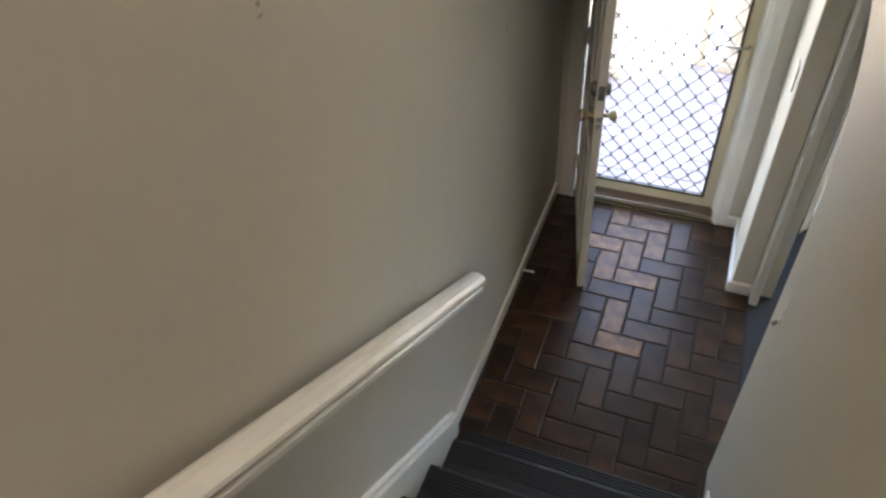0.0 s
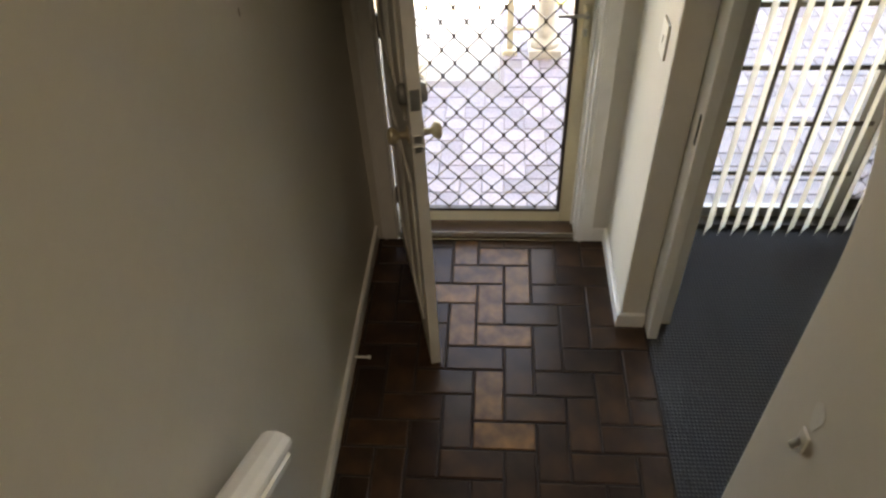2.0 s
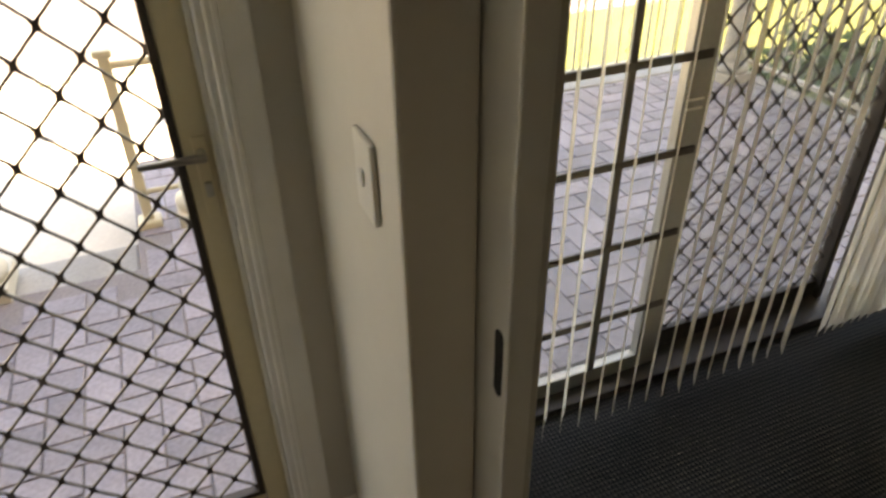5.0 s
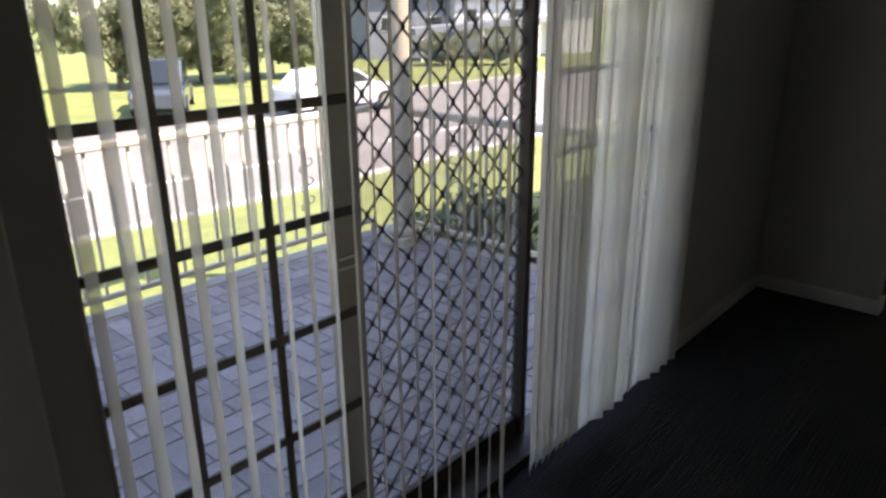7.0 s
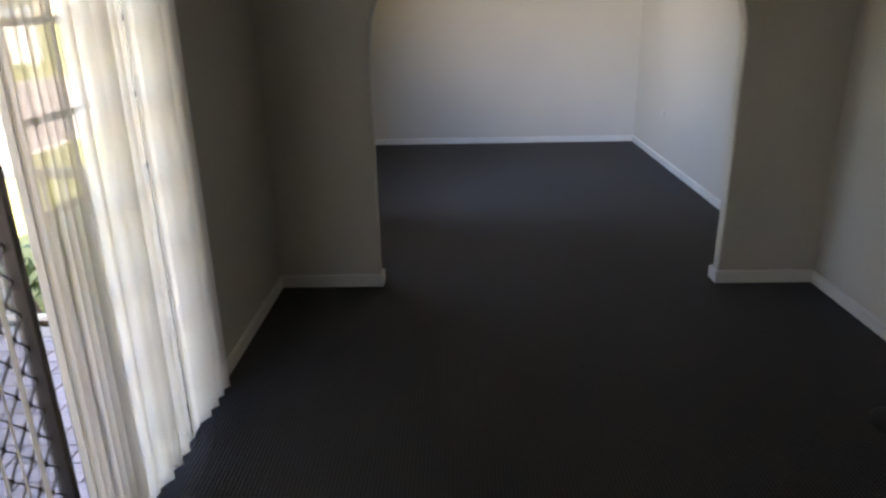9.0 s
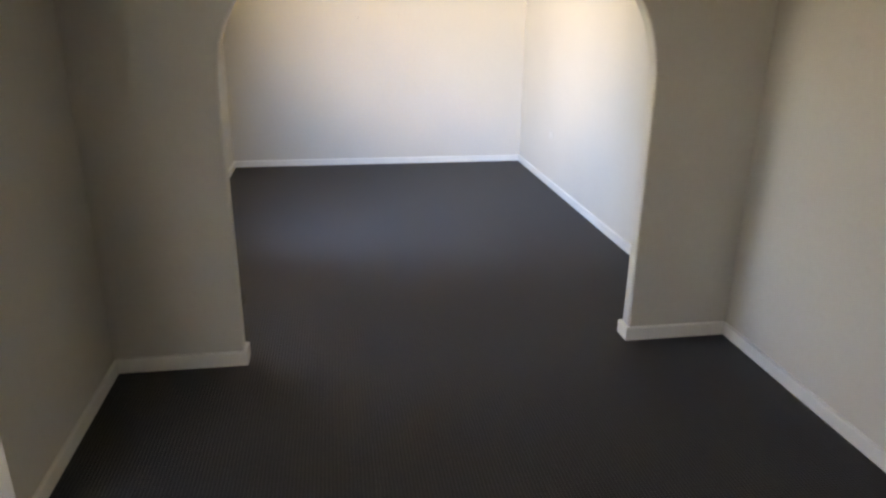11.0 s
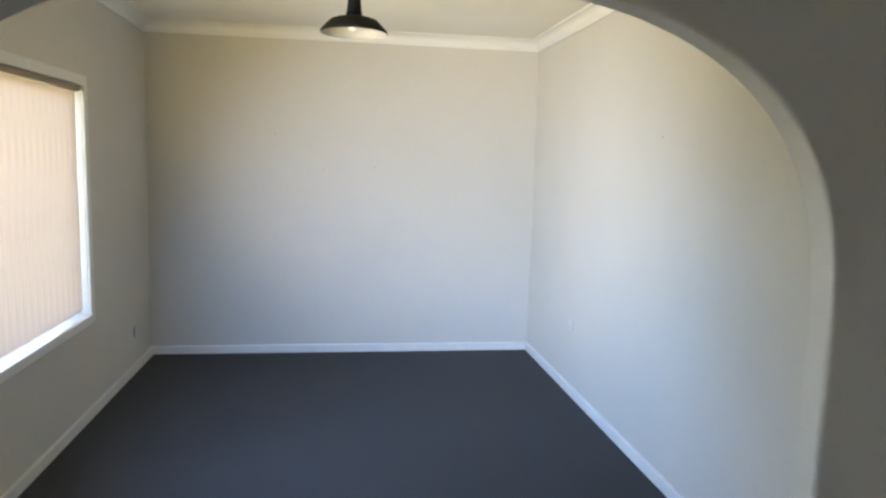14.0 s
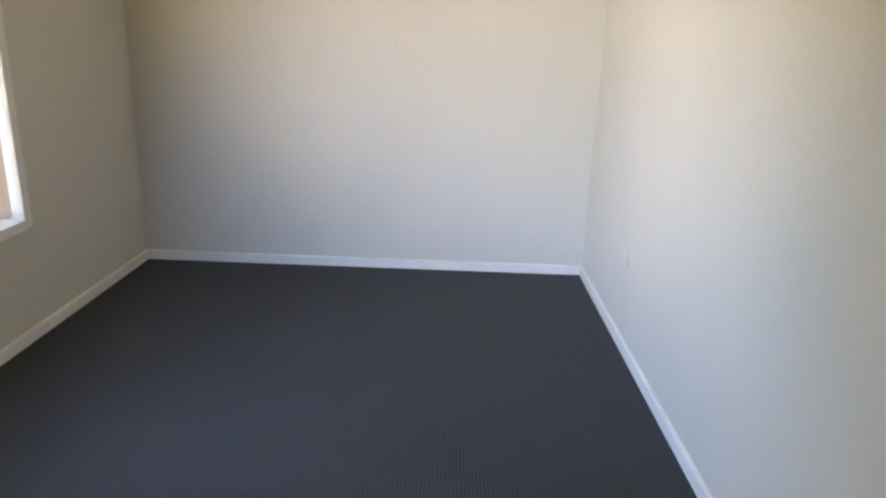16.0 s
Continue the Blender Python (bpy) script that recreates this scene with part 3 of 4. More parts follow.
def diamond_strand(height, pitch, half_wide, thick, steps=6):
    """One zigzag upright of a diamond grille, from z = 0, with rounded bends and thicker welds."""
    bm = bmesh.new()
    count = int(height / pitch * 2 * steps)
    rings = []
    for k in range(count + 1):
        z = height * k / count
        a = 2 * math.pi * z / pitch
        x = half_wide * (math.cos(a) + math.cos(3 * a) / 11) / (1 + 1 / 11)
        w = thick * (1.0 + 0.9 * abs(math.cos(a)) ** 14)
        rings.append([bm.verts.new((x + dx * w, dy * thick, z)) for dx, dy in ((-1, -1), (1, -1), (1, 1), (-1, 1))])
    for a, b in zip(rings, rings[1:]):
        for q in range(4):
            bm.faces.new((a[q], a[(q + 1) % 4], b[(q + 1) % 4], b[q]))
    return bm


def grille(parent, x0, x1, y, z0, z1, wide, pitch, thick, metal):
    count = round((x1 - x0) / wide)
    step = (x1 - x0) / count
    mesh = mesh_of("grille_strand", diamond_strand(z1 - z0, pitch, step / 2, thick), metal)
    for k in range(count):
        flip = Matrix.Diagonal((-1 if k % 2 else 1, 1, 1, 1))
        shared("grille_strand", mesh, parent, Matrix.Translation((x0 + (k + 0.5) * step, y, z0)) @ flip)


screen = tagged(new("door_2"), "cream framed security screen door with a bronze diamond grille, closed", "security door", kind="structure")
SY = 0.262
for x0, x1 in ((-0.347, -0.305), (0.366, 0.430)):
    part("stile", soft_box(x0, x1, SY - 0.014, SY + 0.014, 0.05, 2.07, 0.003), CREAM, screen)
for z0, z1 in ((0.05, 0.112), (2.0, 2.07)):
    part("rail", soft_box(-0.304, 0.365, SY - 0.014, SY + 0.014, z0, z1, 0.003), CREAM, screen)
for x0, x1 in ((-0.305, -0.290), (0.351, 0.366)):
    part("inner_bead", soft_box(x0, x1, SY - 0.018, SY + 0.008, 0.112, 2.0, 0.002), BRONZE, screen, "dark bronze inner bead")
for z0, z1 in ((0.112, 0.127), (1.985, 2.0)):
    part("inner_bead", soft_box(-0.29, 0.351, SY - 0.018, SY + 0.008, z0, z1, 0.002), BRONZE, screen)
grille(screen, -0.290, 0.351, SY, 0.127, 1.985, 0.0505, 0.113, 0.0031, BRONZE)
bm = soft_box(0.385, 0.411, SY - 0.022, SY - 0.014, 0.93, 1.10, 0.003)
part("lock_body", bm, CREAM, screen)
bm = bmesh.new()
rod(bm, (0.398, SY - 0.02, 1.07), (0.398, SY - 0.055, 1.07), 0.008, 12)
rod(bm, (0.403, SY - 0.05, 1.07), (0.29, SY - 0.05, 1.072), 0.008, 12, 0.006)
part("lever", bm, CHROME, screen, "pale lever handle")
part("key_cylinder", soft_box(0.391, 0.405, SY - 0.03, SY - 0.02, 0.98, 1.01, 0.003), CHROME, screen)

# ---- the sliding door in its pocket ----
slider = tagged(new("door_3"), "cream cavity sliding door pushed back into its wall pocket", "sliding door", kind="structure")
part("leaf", soft_box(0.6845, 0.724, -0.409, 0.20, 0.008, 2.05, 0.003), TRIM, slider)
bm = bmesh.new()
# flat dark oval on the leaf stands in for shade in the pull's recess
pull = [(math.cos(a) * 0.011, (0.045 if math.sin(a) >= 0 else -0.045) + math.sin(a) * 0.011) for a in [2 * math.pi * k / 24 for k in range(24)]]
bm = prism(pull, lambda u, v: (0.6835, -0.386 + u, 0.985 + v), (0.003, 0, 0))
part("flush_pull", bm, SOCKET, slider, "flat dark oval painted for the pull's shaded recess")

# ---- switches, power points, wall marks ----
def switch_plate(name, at, turn, label, wide=0.074, tall=0.115, rockers=1):
    ob = thing(name, at, label, "light switch")
    ob.rotation_euler = (0, 0, radians(turn))
    part("plate", soft_box(-wide / 2, wide / 2, -0.008, 0.0, -tall / 2, tall / 2, 0.003), WHITEPLASTIC, ob)
    for k in range(rockers):
        x = (k - (rockers - 1) / 2) * 0.028
        part("rocker", soft_box(x - 0.006, x + 0.006, -0.012, -0.0085, -0.012, 0.012, 0.002), WHITEPLASTIC, ob)
    return ob


switch_plate("light_switch", (HALL_R - 0.0005, -0.205, 1.195), -90, "white rocker light switch on the hall wall")
ob = thing("wall_hook", (STAIR_R - 0.0005, -1.54, 1.16), "small grey wall hook on a patched plaster spot", "wall hook")
ob.rotation_euler = (0, 0, radians(-90))
part("base", soft_box(-0.014, 0.014, -0.006, 0.0, -0.04, 0.005, 0.003), PATCH, ob)
bm = bmesh.new()
rod(bm, (0, -0.006, -0.02), (0, -0.018, -0.034), 0.006, 12, 0.008)
part("peg", bm, LOCKGREY, ob)
bm = prism([(0.016 * math.cos(a) * (1 + 0.25 * math.sin(3 * a)), 0.05 + 0.034 * math.sin(a)) for a in [2 * math.pi * k / 18 for k in range(18)]], lambda u, v: (u, -0.0015, v), (0, 0.0012, 0))
part("plaster_patch", bm, PATCH, ob, "pale filler patch above the hook")


def power_point(name, at, turn):
    ob = thing(name, at, "white double power point low on the wall", "power point")
    ob.rotation_euler = (0, 0, radians(turn))
    part("plate", soft_box(-0.058, 0.058, -0.009, 0.0, -0.036, 0.036, 0.003), PLATE, ob)
    for x in (-0.03, 0.03):
        part("switch_rocker", soft_box(x - 0.005, x + 0.005, -0.012, -0.0095, 0.012, 0.026, 0.002), PLATE, ob)
        for dx in (-0.007, 0.007):
            part("slot", soft_box(x + dx - 0.001, x + dx + 0.001, -0.0098, -0.0091, -0.016, -0.005, 0.0003, 1), SOCKET, ob)
    return ob


# ---- pendant lamp ----
pendant = thing("pendant_lamp", (6.66, -1.335, CEILING), "black enamel barn pendant lamp with a pale inside", "pendant lamp")
bm = bmesh.new()
lathe(bm, [(0.05, -0.03), (0.055, -0.02), (0.055, 0.0)], (0, 0, 0))
part("ceiling_rose", bm, BLACKMETAL, pendant, smooth=True)
bm = bmesh.new()
rod(bm, (0, 0, -0.25), (0, 0, -0.03), 0.010, 12)
part("stem", bm, BLACKMETAL, pendant)
def lowered(bm, drop=0.042):
    bmesh.ops.translate(bm, vec=(0, 0, -drop), verts=bm.verts[:])
    return bm


bm = bmesh.new()
lathe(bm, [(0.040, -0.29), (0.034, -0.25), (0.031, -0.20), (0.026, -0.14), (0.012, -0.125)], (0, 0, 0))
part("lamp_holder", lowered(bm), BLACKMETAL, pendant, smooth=True)


def bowl(bm, profile, sides=36):
    rings = [[bm.verts.new((r * math.cos(2 * math.pi * k / sides), r * math.sin(2 * math.pi * k / sides), h)) for k in range(sides)] for r, h in profile]
    for low, high in zip(rings, rings[1:]):
        for k in range(sides):
            bm.faces.new((low[k], low[(k + 1) % sides], high[(k + 1) % sides], high[k]))


bm = bmesh.new()
bowl(bm, [(0.161, -0.374), (0.164, -0.368), (0.158, -0.358), (0.128, -0.326), (0.112, -0.311), (0.085, -0.302), (0.045, -0.294), (0.034, -0.280)])
part("shade", lowered(bm), BLACKMETAL, pendant, "black shallow metal shade", smooth=True)
bm = bmesh.new()
bowl(bm, [(0.1605, -0.3735), (0.155, -0.358), (0.126, -0.329), (0.109, -0.315), (0.05, -0.306), (0.001, -0.303)])
part("shade_lining", lowered(bm), LINING, pendant, "off-white enamel lining", smooth=True)
bm = bmesh.new()
lathe(bm, [(0.012, -0.300), (0.030, -0.318), (0.034, -0.335), (0.026, -0.352), (0.006, -0.360)], (0, 0, 0), 16)
part("bulb", lowered(bm), WHITEPLASTIC, pendant, "white unlit bulb", smooth=True)

# ---- sliding glass door of the living room ----
gdoor = tagged(new("window_1"), "wide sliding glass door with dark glazing bars and a mesh screen panel", "sliding glass door", kind="structure")
GY = 0.335
part("sill_track", soft_box(WIN1[0], WIN1[1], 0.262, 0.418, 0.002, 0.028, 0.003), DARKALU, gdoor)
part("head_track", soft_box(WIN1[0], WIN1[1], 0.262, 0.418, 2.06, 2.098, 0.003), DARKALU, gdoor)
for x0, x1 in ((WIN1[0] + 0.001, WIN1[0] + 0.04), (WIN1[1] - 0.04, WIN1[1] - 0.001)):
    part("frame_side", soft_box(x0, x1, 0.262, 0.418, 0.029, 2.059, 0.003), ALU, gdoor)


def barred_panel(x0, x1, y, verticals, meeting=0.045):
    for a, b in ((x0, x0 + 0.045), (x1 - meeting, x1)):
        part("stile", soft_box(a, b, y - 0.016, y + 0.016, 0.03, 2.058, 0.003), ALU, gdoor, "silver aluminium stile")
    part("rail", soft_box(x0 + 0.046, x1 - meeting - 0.001, y - 0.016, y + 0.016, 0.03, 0.085, 0.003), ALU, gdoor)
    part("rail", soft_box(x0 + 0.046, x1 - meeting - 0.001, y - 0.016, y + 0.016, 2.0, 2.058, 0.003), ALU, gdoor)
    for k in range(7):
        z = 0.283 + 0.2585 * k
        part("glazing_bar", soft_box(x0 + 0.02, x1 - 0.02, y - 0.022, y - 0.012, z - 0.011, z + 0.011, 0.002, 1), BARS, gdoor)
    for x in verticals:
        part("glazing_bar", soft_box(x - 0.011, x + 0.011, y - 0.020, y - 0.0135, 0.086, 1.999, 0.002, 1), BARS, gdoor)
    pane = part("pane", soft_box(x0 + 0.03, x1 - 0.03, y - 0.003, y + 0.003, 0.07, 2.02, 0.001, 1), GLASS, gdoor, "clear glass pane")
    pane.visible_shadow = False


# two white strips stand in for glints on the sliding door's handle
for z in (0.918, 0.943):
    part("handle_glint", soft_box(1.566, 1.618, 0.308, 0.3185, z, z + 0.0035, 0.001, 1), WHITEPLASTIC, gdoor, "thin white strip standing for a glint on the door handle")
barred_panel(0.905, 1.645, GY, (1.167, 1.388), 0.085)
barred_panel(2.445, 3.255, GY, (2.71, 2.90, 3.09))
for x0, x1, mm in ((1.646, 1.672, DARKALU), (2.385, 2.412, DARKALU)):
    part("screen_stile", soft_box(x0, x1, 0.352, 0.40, 0.03, 2.058, 0.003), mm, gdoor, "dark bronze screen door stile")
part("screen_rail", soft_box(1.673, 2.384, 0.37, 0.395, 0.03, 0.10, 0.003), DARKALU, gdoor)
part("screen_rail", soft_box(1.673, 2.384, 0.37, 0.395, 1.98, 2.058, 0.003), DARKALU, gdoor)
mesh_pane = part("insect_screen", soft_box(1.673, 2.384, 0.3885, 0.3895, 0.10, 1.98, 0.0002, 1), FLYWIRE, gdoor, "fine grey insect mesh")
mesh_pane.visible_shadow = False
grille(gdoor, 1.673, 2.384, 0.383, 0.10, 1.98, 0.049, 0.101, 0.0029, BRONZE)


def slat_mesh(height, wide, name, fabric, bow):
    """A slightly curved hanging slat with a cut, weighted foot."""
    bm = bmesh.new()
    cols = [(-wide / 2 + wide * k / 6, bow * (1 - (2 * k / 6 - 1) ** 2)) for k in range(7)]
    low = [bm.verts.new((x, y, 0.0)) for x, y in cols]
    high = [bm.verts.new((x, y, height)) for x, y in cols]
    for k in range(6):
        bm.faces.new((low[k], low[k + 1], high[k + 1], high[k]))
    bmesh.ops.solidify(bm, geom=bm.faces[:], thickness=0.0012)
    return mesh_of(name, bm, fabric)


def hanging_blind(name, label, y, z0, z1, rail_x, places, fabric, rail_paint, loose=3.0, bow=0.004, wide=0.089):
    """A vertical blind: head rail and slats at (x, degrees)."""
    ob = thing(name, (rail_x[0], y, z1 + 0.03), label, "vertical blind")
    part("head_rail", local(soft_box(rail_x[0], rail_x[1], y - 0.02, y + 0.02, z1, z1 + 0.035, 0.003), ob), rail_paint, ob)
    me = slat_mesh(z1 - z0 - 0.004, wide, "slat", fabric, bow)
    rng = random.Random(5)
    for x, turn in places:
        m = Matrix.Translation(Vector((x, y, z0 + rng.uniform(0.0, 0.004))) - ob.location) @ Matrix.Rotation(radians(turn + rng.uniform(-loose, loose)), 4, "Z") @ Matrix.Rotation(radians(rng.uniform(-0.12, 0.12) * loose), 4, "Y")
        shared("slat", me, ob, m)
    return ob


places = [(0.915 + 0.0605 * k, 55 - 15 * k / 19 + 2 * math.sin(1.7 * k)) for k in range(20)]
places += [(2.235 + 0.041 * k, 20 - 1.5 * k) for k in range(7)]
places += [(2.548 + 0.078 * k, turn) for k, turn in enumerate((4, -24, -29, -22, 9, 2, -27, -31, -26, -30))]
hanging_blind("vertical_blind", "cream fabric vertical blind half drawn over the sliding door", 0.195, 0.042, 2.19, (0.87, 3.31), places, SLAT, TRIM)

# ---- window of the second room ----
win = tagged(new("window_2"), "white framed wide window partly behind a closed vertical blind", "window", kind="structure")
for x0, x1 in ((WIN2[0] - 0.055, WIN2[0] + 0.004), (WIN2[1] - 0.004, WIN2[1] + 0.055)):
    part("architrave", soft_box(x0, x1, ROOM_N - 0.018, ROOM_N - 0.001, WIN2[2] - 0.05, WIN2[3] + 0.055, 0.004), TRIM, win)
part("architrave", soft_box(WIN2[0] + 0.0045, WIN2[1] - 0.0045, ROOM_N - 0.018, ROOM_N - 0.001, WIN2[3] - 0.004, WIN2[3] + 0.055, 0.004), TRIM, win)
part("window_sill", soft_box(WIN2[0] + 0.0045, WIN2[1] - 0.0045, ROOM_N - 0.03, ROOM_N + 0.12, WIN2[2] - 0.05, WIN2[2] + 0.002, 0.004), TRIM, win)
for x0, x1 in ((WIN2[0] + 0.005, WIN2[0] + 0.045), (5.80, 5.84), (WIN2[1] - 0.045, WIN2[1] - 0.005)):
    part("window_frame", soft_box(x0, x1, ROOM_N + 0.10, ROOM_N + 0.14, WIN2[2] + 0.003, WIN2[3] - 0.005, 0.003), TRIM, win)
for z0, z1 in ((WIN2[2] + 0.003, WIN2[2] + 0.04), (WIN2[3] - 0.045, WIN2[3] - 0.005)):
    part("window_frame", soft_box(WIN2[0] + 0.046, WIN2[1] - 0.046, ROOM_N + 0.101, ROOM_N + 0.139, z0, z1, 0.003), TRIM, win)
for x0, x1 in ((WIN2[0] + 0.03, 5.81), (5.83, WIN2[1] - 0.03)):
    pane = part("pane", soft_box(x0, x1, ROOM_N + 0.118, ROOM_N + 0.122, WIN2[2] + 0.02, WIN2[3] - 0.02, 0.001, 1), GLASS, win)
    pane.visible_shadow = False
hanging_blind("vertical_blind", "beige fabric vertical blind closed over the window", ROOM_N + 0.022, WIN2[2] + 0.03, WIN2[3] - 0.04, (WIN2[0] + 0.02, WIN2[1] - 0.02),
              [(5.835 + 0.0795 * k, 0.0) for k in range(22)], SLAT_BEIGE, BEIGE, 0.0, 0.0008, 0.0793)

# ---- marks, outlets and odds and ends ----
power_point("power_point", (7.812, ROOM_S + 0.0005, 0.50), 180)
power_point("power_point", (8.53, ROOM_N - 0.0005, 0.31), 0)


def wall_mark(at, axis, wide, tall, seed, label):
    """A small scuff or nail hole: a thin uneven patch on the plaster."""
    rng = random.Random(seed)
    pts = [(wide / 2 * math.cos(a) * rng.uniform(0.6, 1.1), tall / 2 * math.sin(a) * rng.uniform(0.6, 1.1)) for a in [2 * math.pi * k / 12 for k in range(12)]]
    ob = thing("wall_mark", at, label, "wall mark", "marks on the walls")
    if axis == "x":
        bm = prism(pts, lambda u, v: (0, u, v), (0.0006 if at[0] < 0 else -0.0006, 0, 0))
    else:
        bm = prism(pts, lambda u, v: (u, 0, v), (0, 0.0006, 0))
    part("scuff", bm, SCUFF, ob)
    return ob


wall_mark((HALL_L, -2.157, 2.277), "x", 0.013, 0.013, 1, "small dark dent in the stair wall plaster")
wall_mark((HALL_L, -2.159, 2.256), "x", 0.018, 0.007, 2, "small grey scuff on the stair wall")
wall_mark((HALL_L, -0.782, 1.56), "x", 0.012, 0.022, 3, "small scuff on the hall wall")
wall_mark((FAR_X, -1.556, 1.572), "x", 0.008, 0.022, 4, "nail hole in the end wall")
wall_mark((FAR_X, -1.134, 1.548), "x", 0.010, 0.010, 5, "faint filled nail hole in the end wall")
wall_mark((FAR_X, -0.743, 1.826), "x", 0.012, 0.012, 6, "faint filled nail hole in the end wall")
wall_mark((6.566, ROOM_S, 1.804), "y", 0.014, 0.012, 7, "nail hole in the long wall")

stop = thing("door_stop", (HALL_L + 0.0165, -0.554, 0.035), "slim white door stop fixed to the skirting board", "door stop")
bm = bmesh.new()
rod(bm, (0, 0, 0), (0.052, 0, 0), 0.005, 10)
part("rod", bm, WHITEPLASTIC, stop)
bm = bmesh.new()
rod(bm, (0.052, 0, 0), (0.064, 0, 0), 0.008, 10)
part("tip", bm, WHITEPLASTIC, stop)

cable = bpy.data.curves.new("cable", "CURVE")
cable.dimensions, cable.bevel_depth, cable.bevel_resolution = "3D", 0.006, 2
line = cable.splines.new("NURBS")
pts = [(4.92, 0.02, 0.006), (5.0, -0.16, 0.006), (5.18, -0.27, 0.007), (5.40, -0.27, 0.006), (5.62, -0.14, 0.006), (5.72, 0.04, 0.006), (5.66, 0.2, 0.006)]
line.points.add(len(pts) - 1)
for q, v in zip(line.points, pts):
    q.co = (*v, 1)
line.use_endpoint_u = True
cable.materials.append(BLACKMETAL)
tagged(new("power_cable", cable), "thin black cable lying in a loop on the carpet", "cable")

stand = thing("pedestal_stand", (3.02, -2.58, 0.0), "black stand foot on the carpet by the wall's corner", "stand")
bm = bmesh.new()
lathe(bm, [(0.128, 0.0), (0.13, 0.010), (0.115, 0.020), (0.05, 0.034)], (0, 0, 0), 28)
part("foot", bm, RUBBER, stand, smooth=True)
bm = bmesh.new()
lathe(bm, [(0.05, 0.034), (0.040, 0.05), (0.034, 0.062), (0.004, 0.066)], (0, 0, 0), 18)
part("boss", bm, RUBBER, stand, smooth=True)


# ---- outdoors: veranda, lawn, street ----
bm = bmesh.new()
lines = [(-1200, -0.36), (2.9, -0.36), (5.0, -0.66), (7.5, -1.30), (9.4, -1.70), (10.5, -1.72), (1200, -1.72)]
rows = [[bm.verts.new((x, y, z)) for x in (-1200, -40, 0, 40, 1200)] for y, z in lines]
for low, high in zip(rows, rows[1:]):
    for k in range(4):
        bm.faces.new((low[k], low[k + 1], high[k + 1], high[k]))
structure("ground", bm, GRASS, "sunlit green lawn and verge", "lawn")
STREET = -1.70
bm = bmesh.new()
box(bm, -400, 400, 9.75, 20.6, STREET - 0.15, STREET)
road = structure("road", bm, ROAD, "pale worn asphalt street", "road")
for k in range(9):
    part("lane_dash", soft_box(4.0 + 2.2 * k, 5.3 + 2.2 * k, 12.2, 12.32, STREET, STREET + 0.004, 0.001, 1), CEIL, road, "white painted dash")
for name, y0, y1 in (("kerb_near", 9.55, 9.749), ("kerb_far", 20.601, 20.8)):
    structure(name, soft_box(-60, 90, y0, y1, STREET - 0.15, STREET + 0.06, 0.02), CONCRETE, "pale concrete kerb along the street", "kerb")

bm = bmesh.new()
box(bm, 0.09, 4.02, 0.332, 2.78, -0.6, -0.051)
box(bm, -1.6, 0.09, 0.332, 1.70, -0.6, -0.051)
veranda = structure("pavement_veranda", bm, BEDDING, "raised veranda paved with clay bricks", "pavement")
part("edge_course", soft_box(0.62, 4.06, 2.70, 2.82, -0.3, -0.04, 0.01), CONCRETE, veranda, "pale concrete edge")
part("edge_course", soft_box(3.96, 4.08, 0.43, 2.699, -0.3, -0.04, 0.01), CONCRETE, veranda)
structure("step_front", soft_box(-0.46, 0.085, 1.702, 1.96, -0.6, -0.075, 0.01), CONCRETE, "grey concrete step at the veranda's edge", "step")
# concrete toned cream to bounce warm sun in through the doorway
path = prism([(1.962, -0.34), (2.9, -0.345), (5.0, -0.64), (7.5, -1.28), (9.4, -1.68), (9.4, -1.9), (1.962, -0.9)], lambda y, z: (-7.0, y, z), (7.55, 0, 0))
structure("path_front", path, material("pale_concrete", (0.66, 0.60, 0.50), rough=0.85, grain=0.1, stain=0.12, bump=0.2), "pale concrete driveway in front of the entrance, toned cream to reflect warm sun", "driveway")

# unseen eave, its depth chosen to keep sun off the veranda pavers
bm = bmesh.new()
box(bm, -1.7, 9.2, -0.2, 1.35, 2.772, 2.86)
structure("roof_shade", bm, CEIL, "unseen white roof eave sized to shade the veranda", "eave")
bm = bmesh.new()
box(bm, -5.0, -0.62, FRONT + 0.02, 0.33, -0.6, 5.3)
structure("wall_facade_left", bm, BRICK, "brick facade beside the entrance", "wall")


def turned_post(name, x, y, z0, z1, r, base, label):
    """A classical post: square plinth, torus, tapering shaft and cap."""
    ob = thing(name, (x, y, z0), label, "veranda post")
    part("plinth", soft_box(-base, base, -base, base, 0.0, 0.075, 0.006), IRON, ob)
    bm = bmesh.new()
    prof = [(base * 0.95, 0.075), (base * 1.0, 0.10), (base * 0.95, 0.125), (r * 1.15, 0.135), (r * 1.05, 0.16), (r * 1.28, 0.18), (r * 1.05, 0.20), (r, 0.24)]
    prof += [(r * (1 - 0.12 * k / 8), 0.24 + (z1 - z0 - 0.42) * k / 8) for k in range(1, 9)]
    top = z1 - z0
    prof += [(r * 1.05, top - 0.16), (r * 0.9, top - 0.12), (r * 1.2, top - 0.08)]
    lathe(bm, prof, (0, 0, 0), 22)
    part("shaft", bm, IRON, ob, "round tapering shaft", smooth=True)
    part("cap", soft_box(-base * 0.95, base * 0.95, -base * 0.95, base * 0.95, top - 0.08, top, 0.006), IRON, ob)
    return ob


turned_post("veranda_post", 0.385, 2.06, -0.062, 2.772, 0.062, 0.105, "cream round veranda post with a moulded base")
turned_post("veranda_post", 3.86, 2.44, -0.062, 2.772, 0.070, 0.115, "cream round corner post with a moulded base")
bm = bmesh.new()
box(bm, 0.25, 4.1, 2.55, 2.70, 2.775, 2.92)
structure("beam_veranda", bm, TRIM, "white painted veranda beam", "beam")


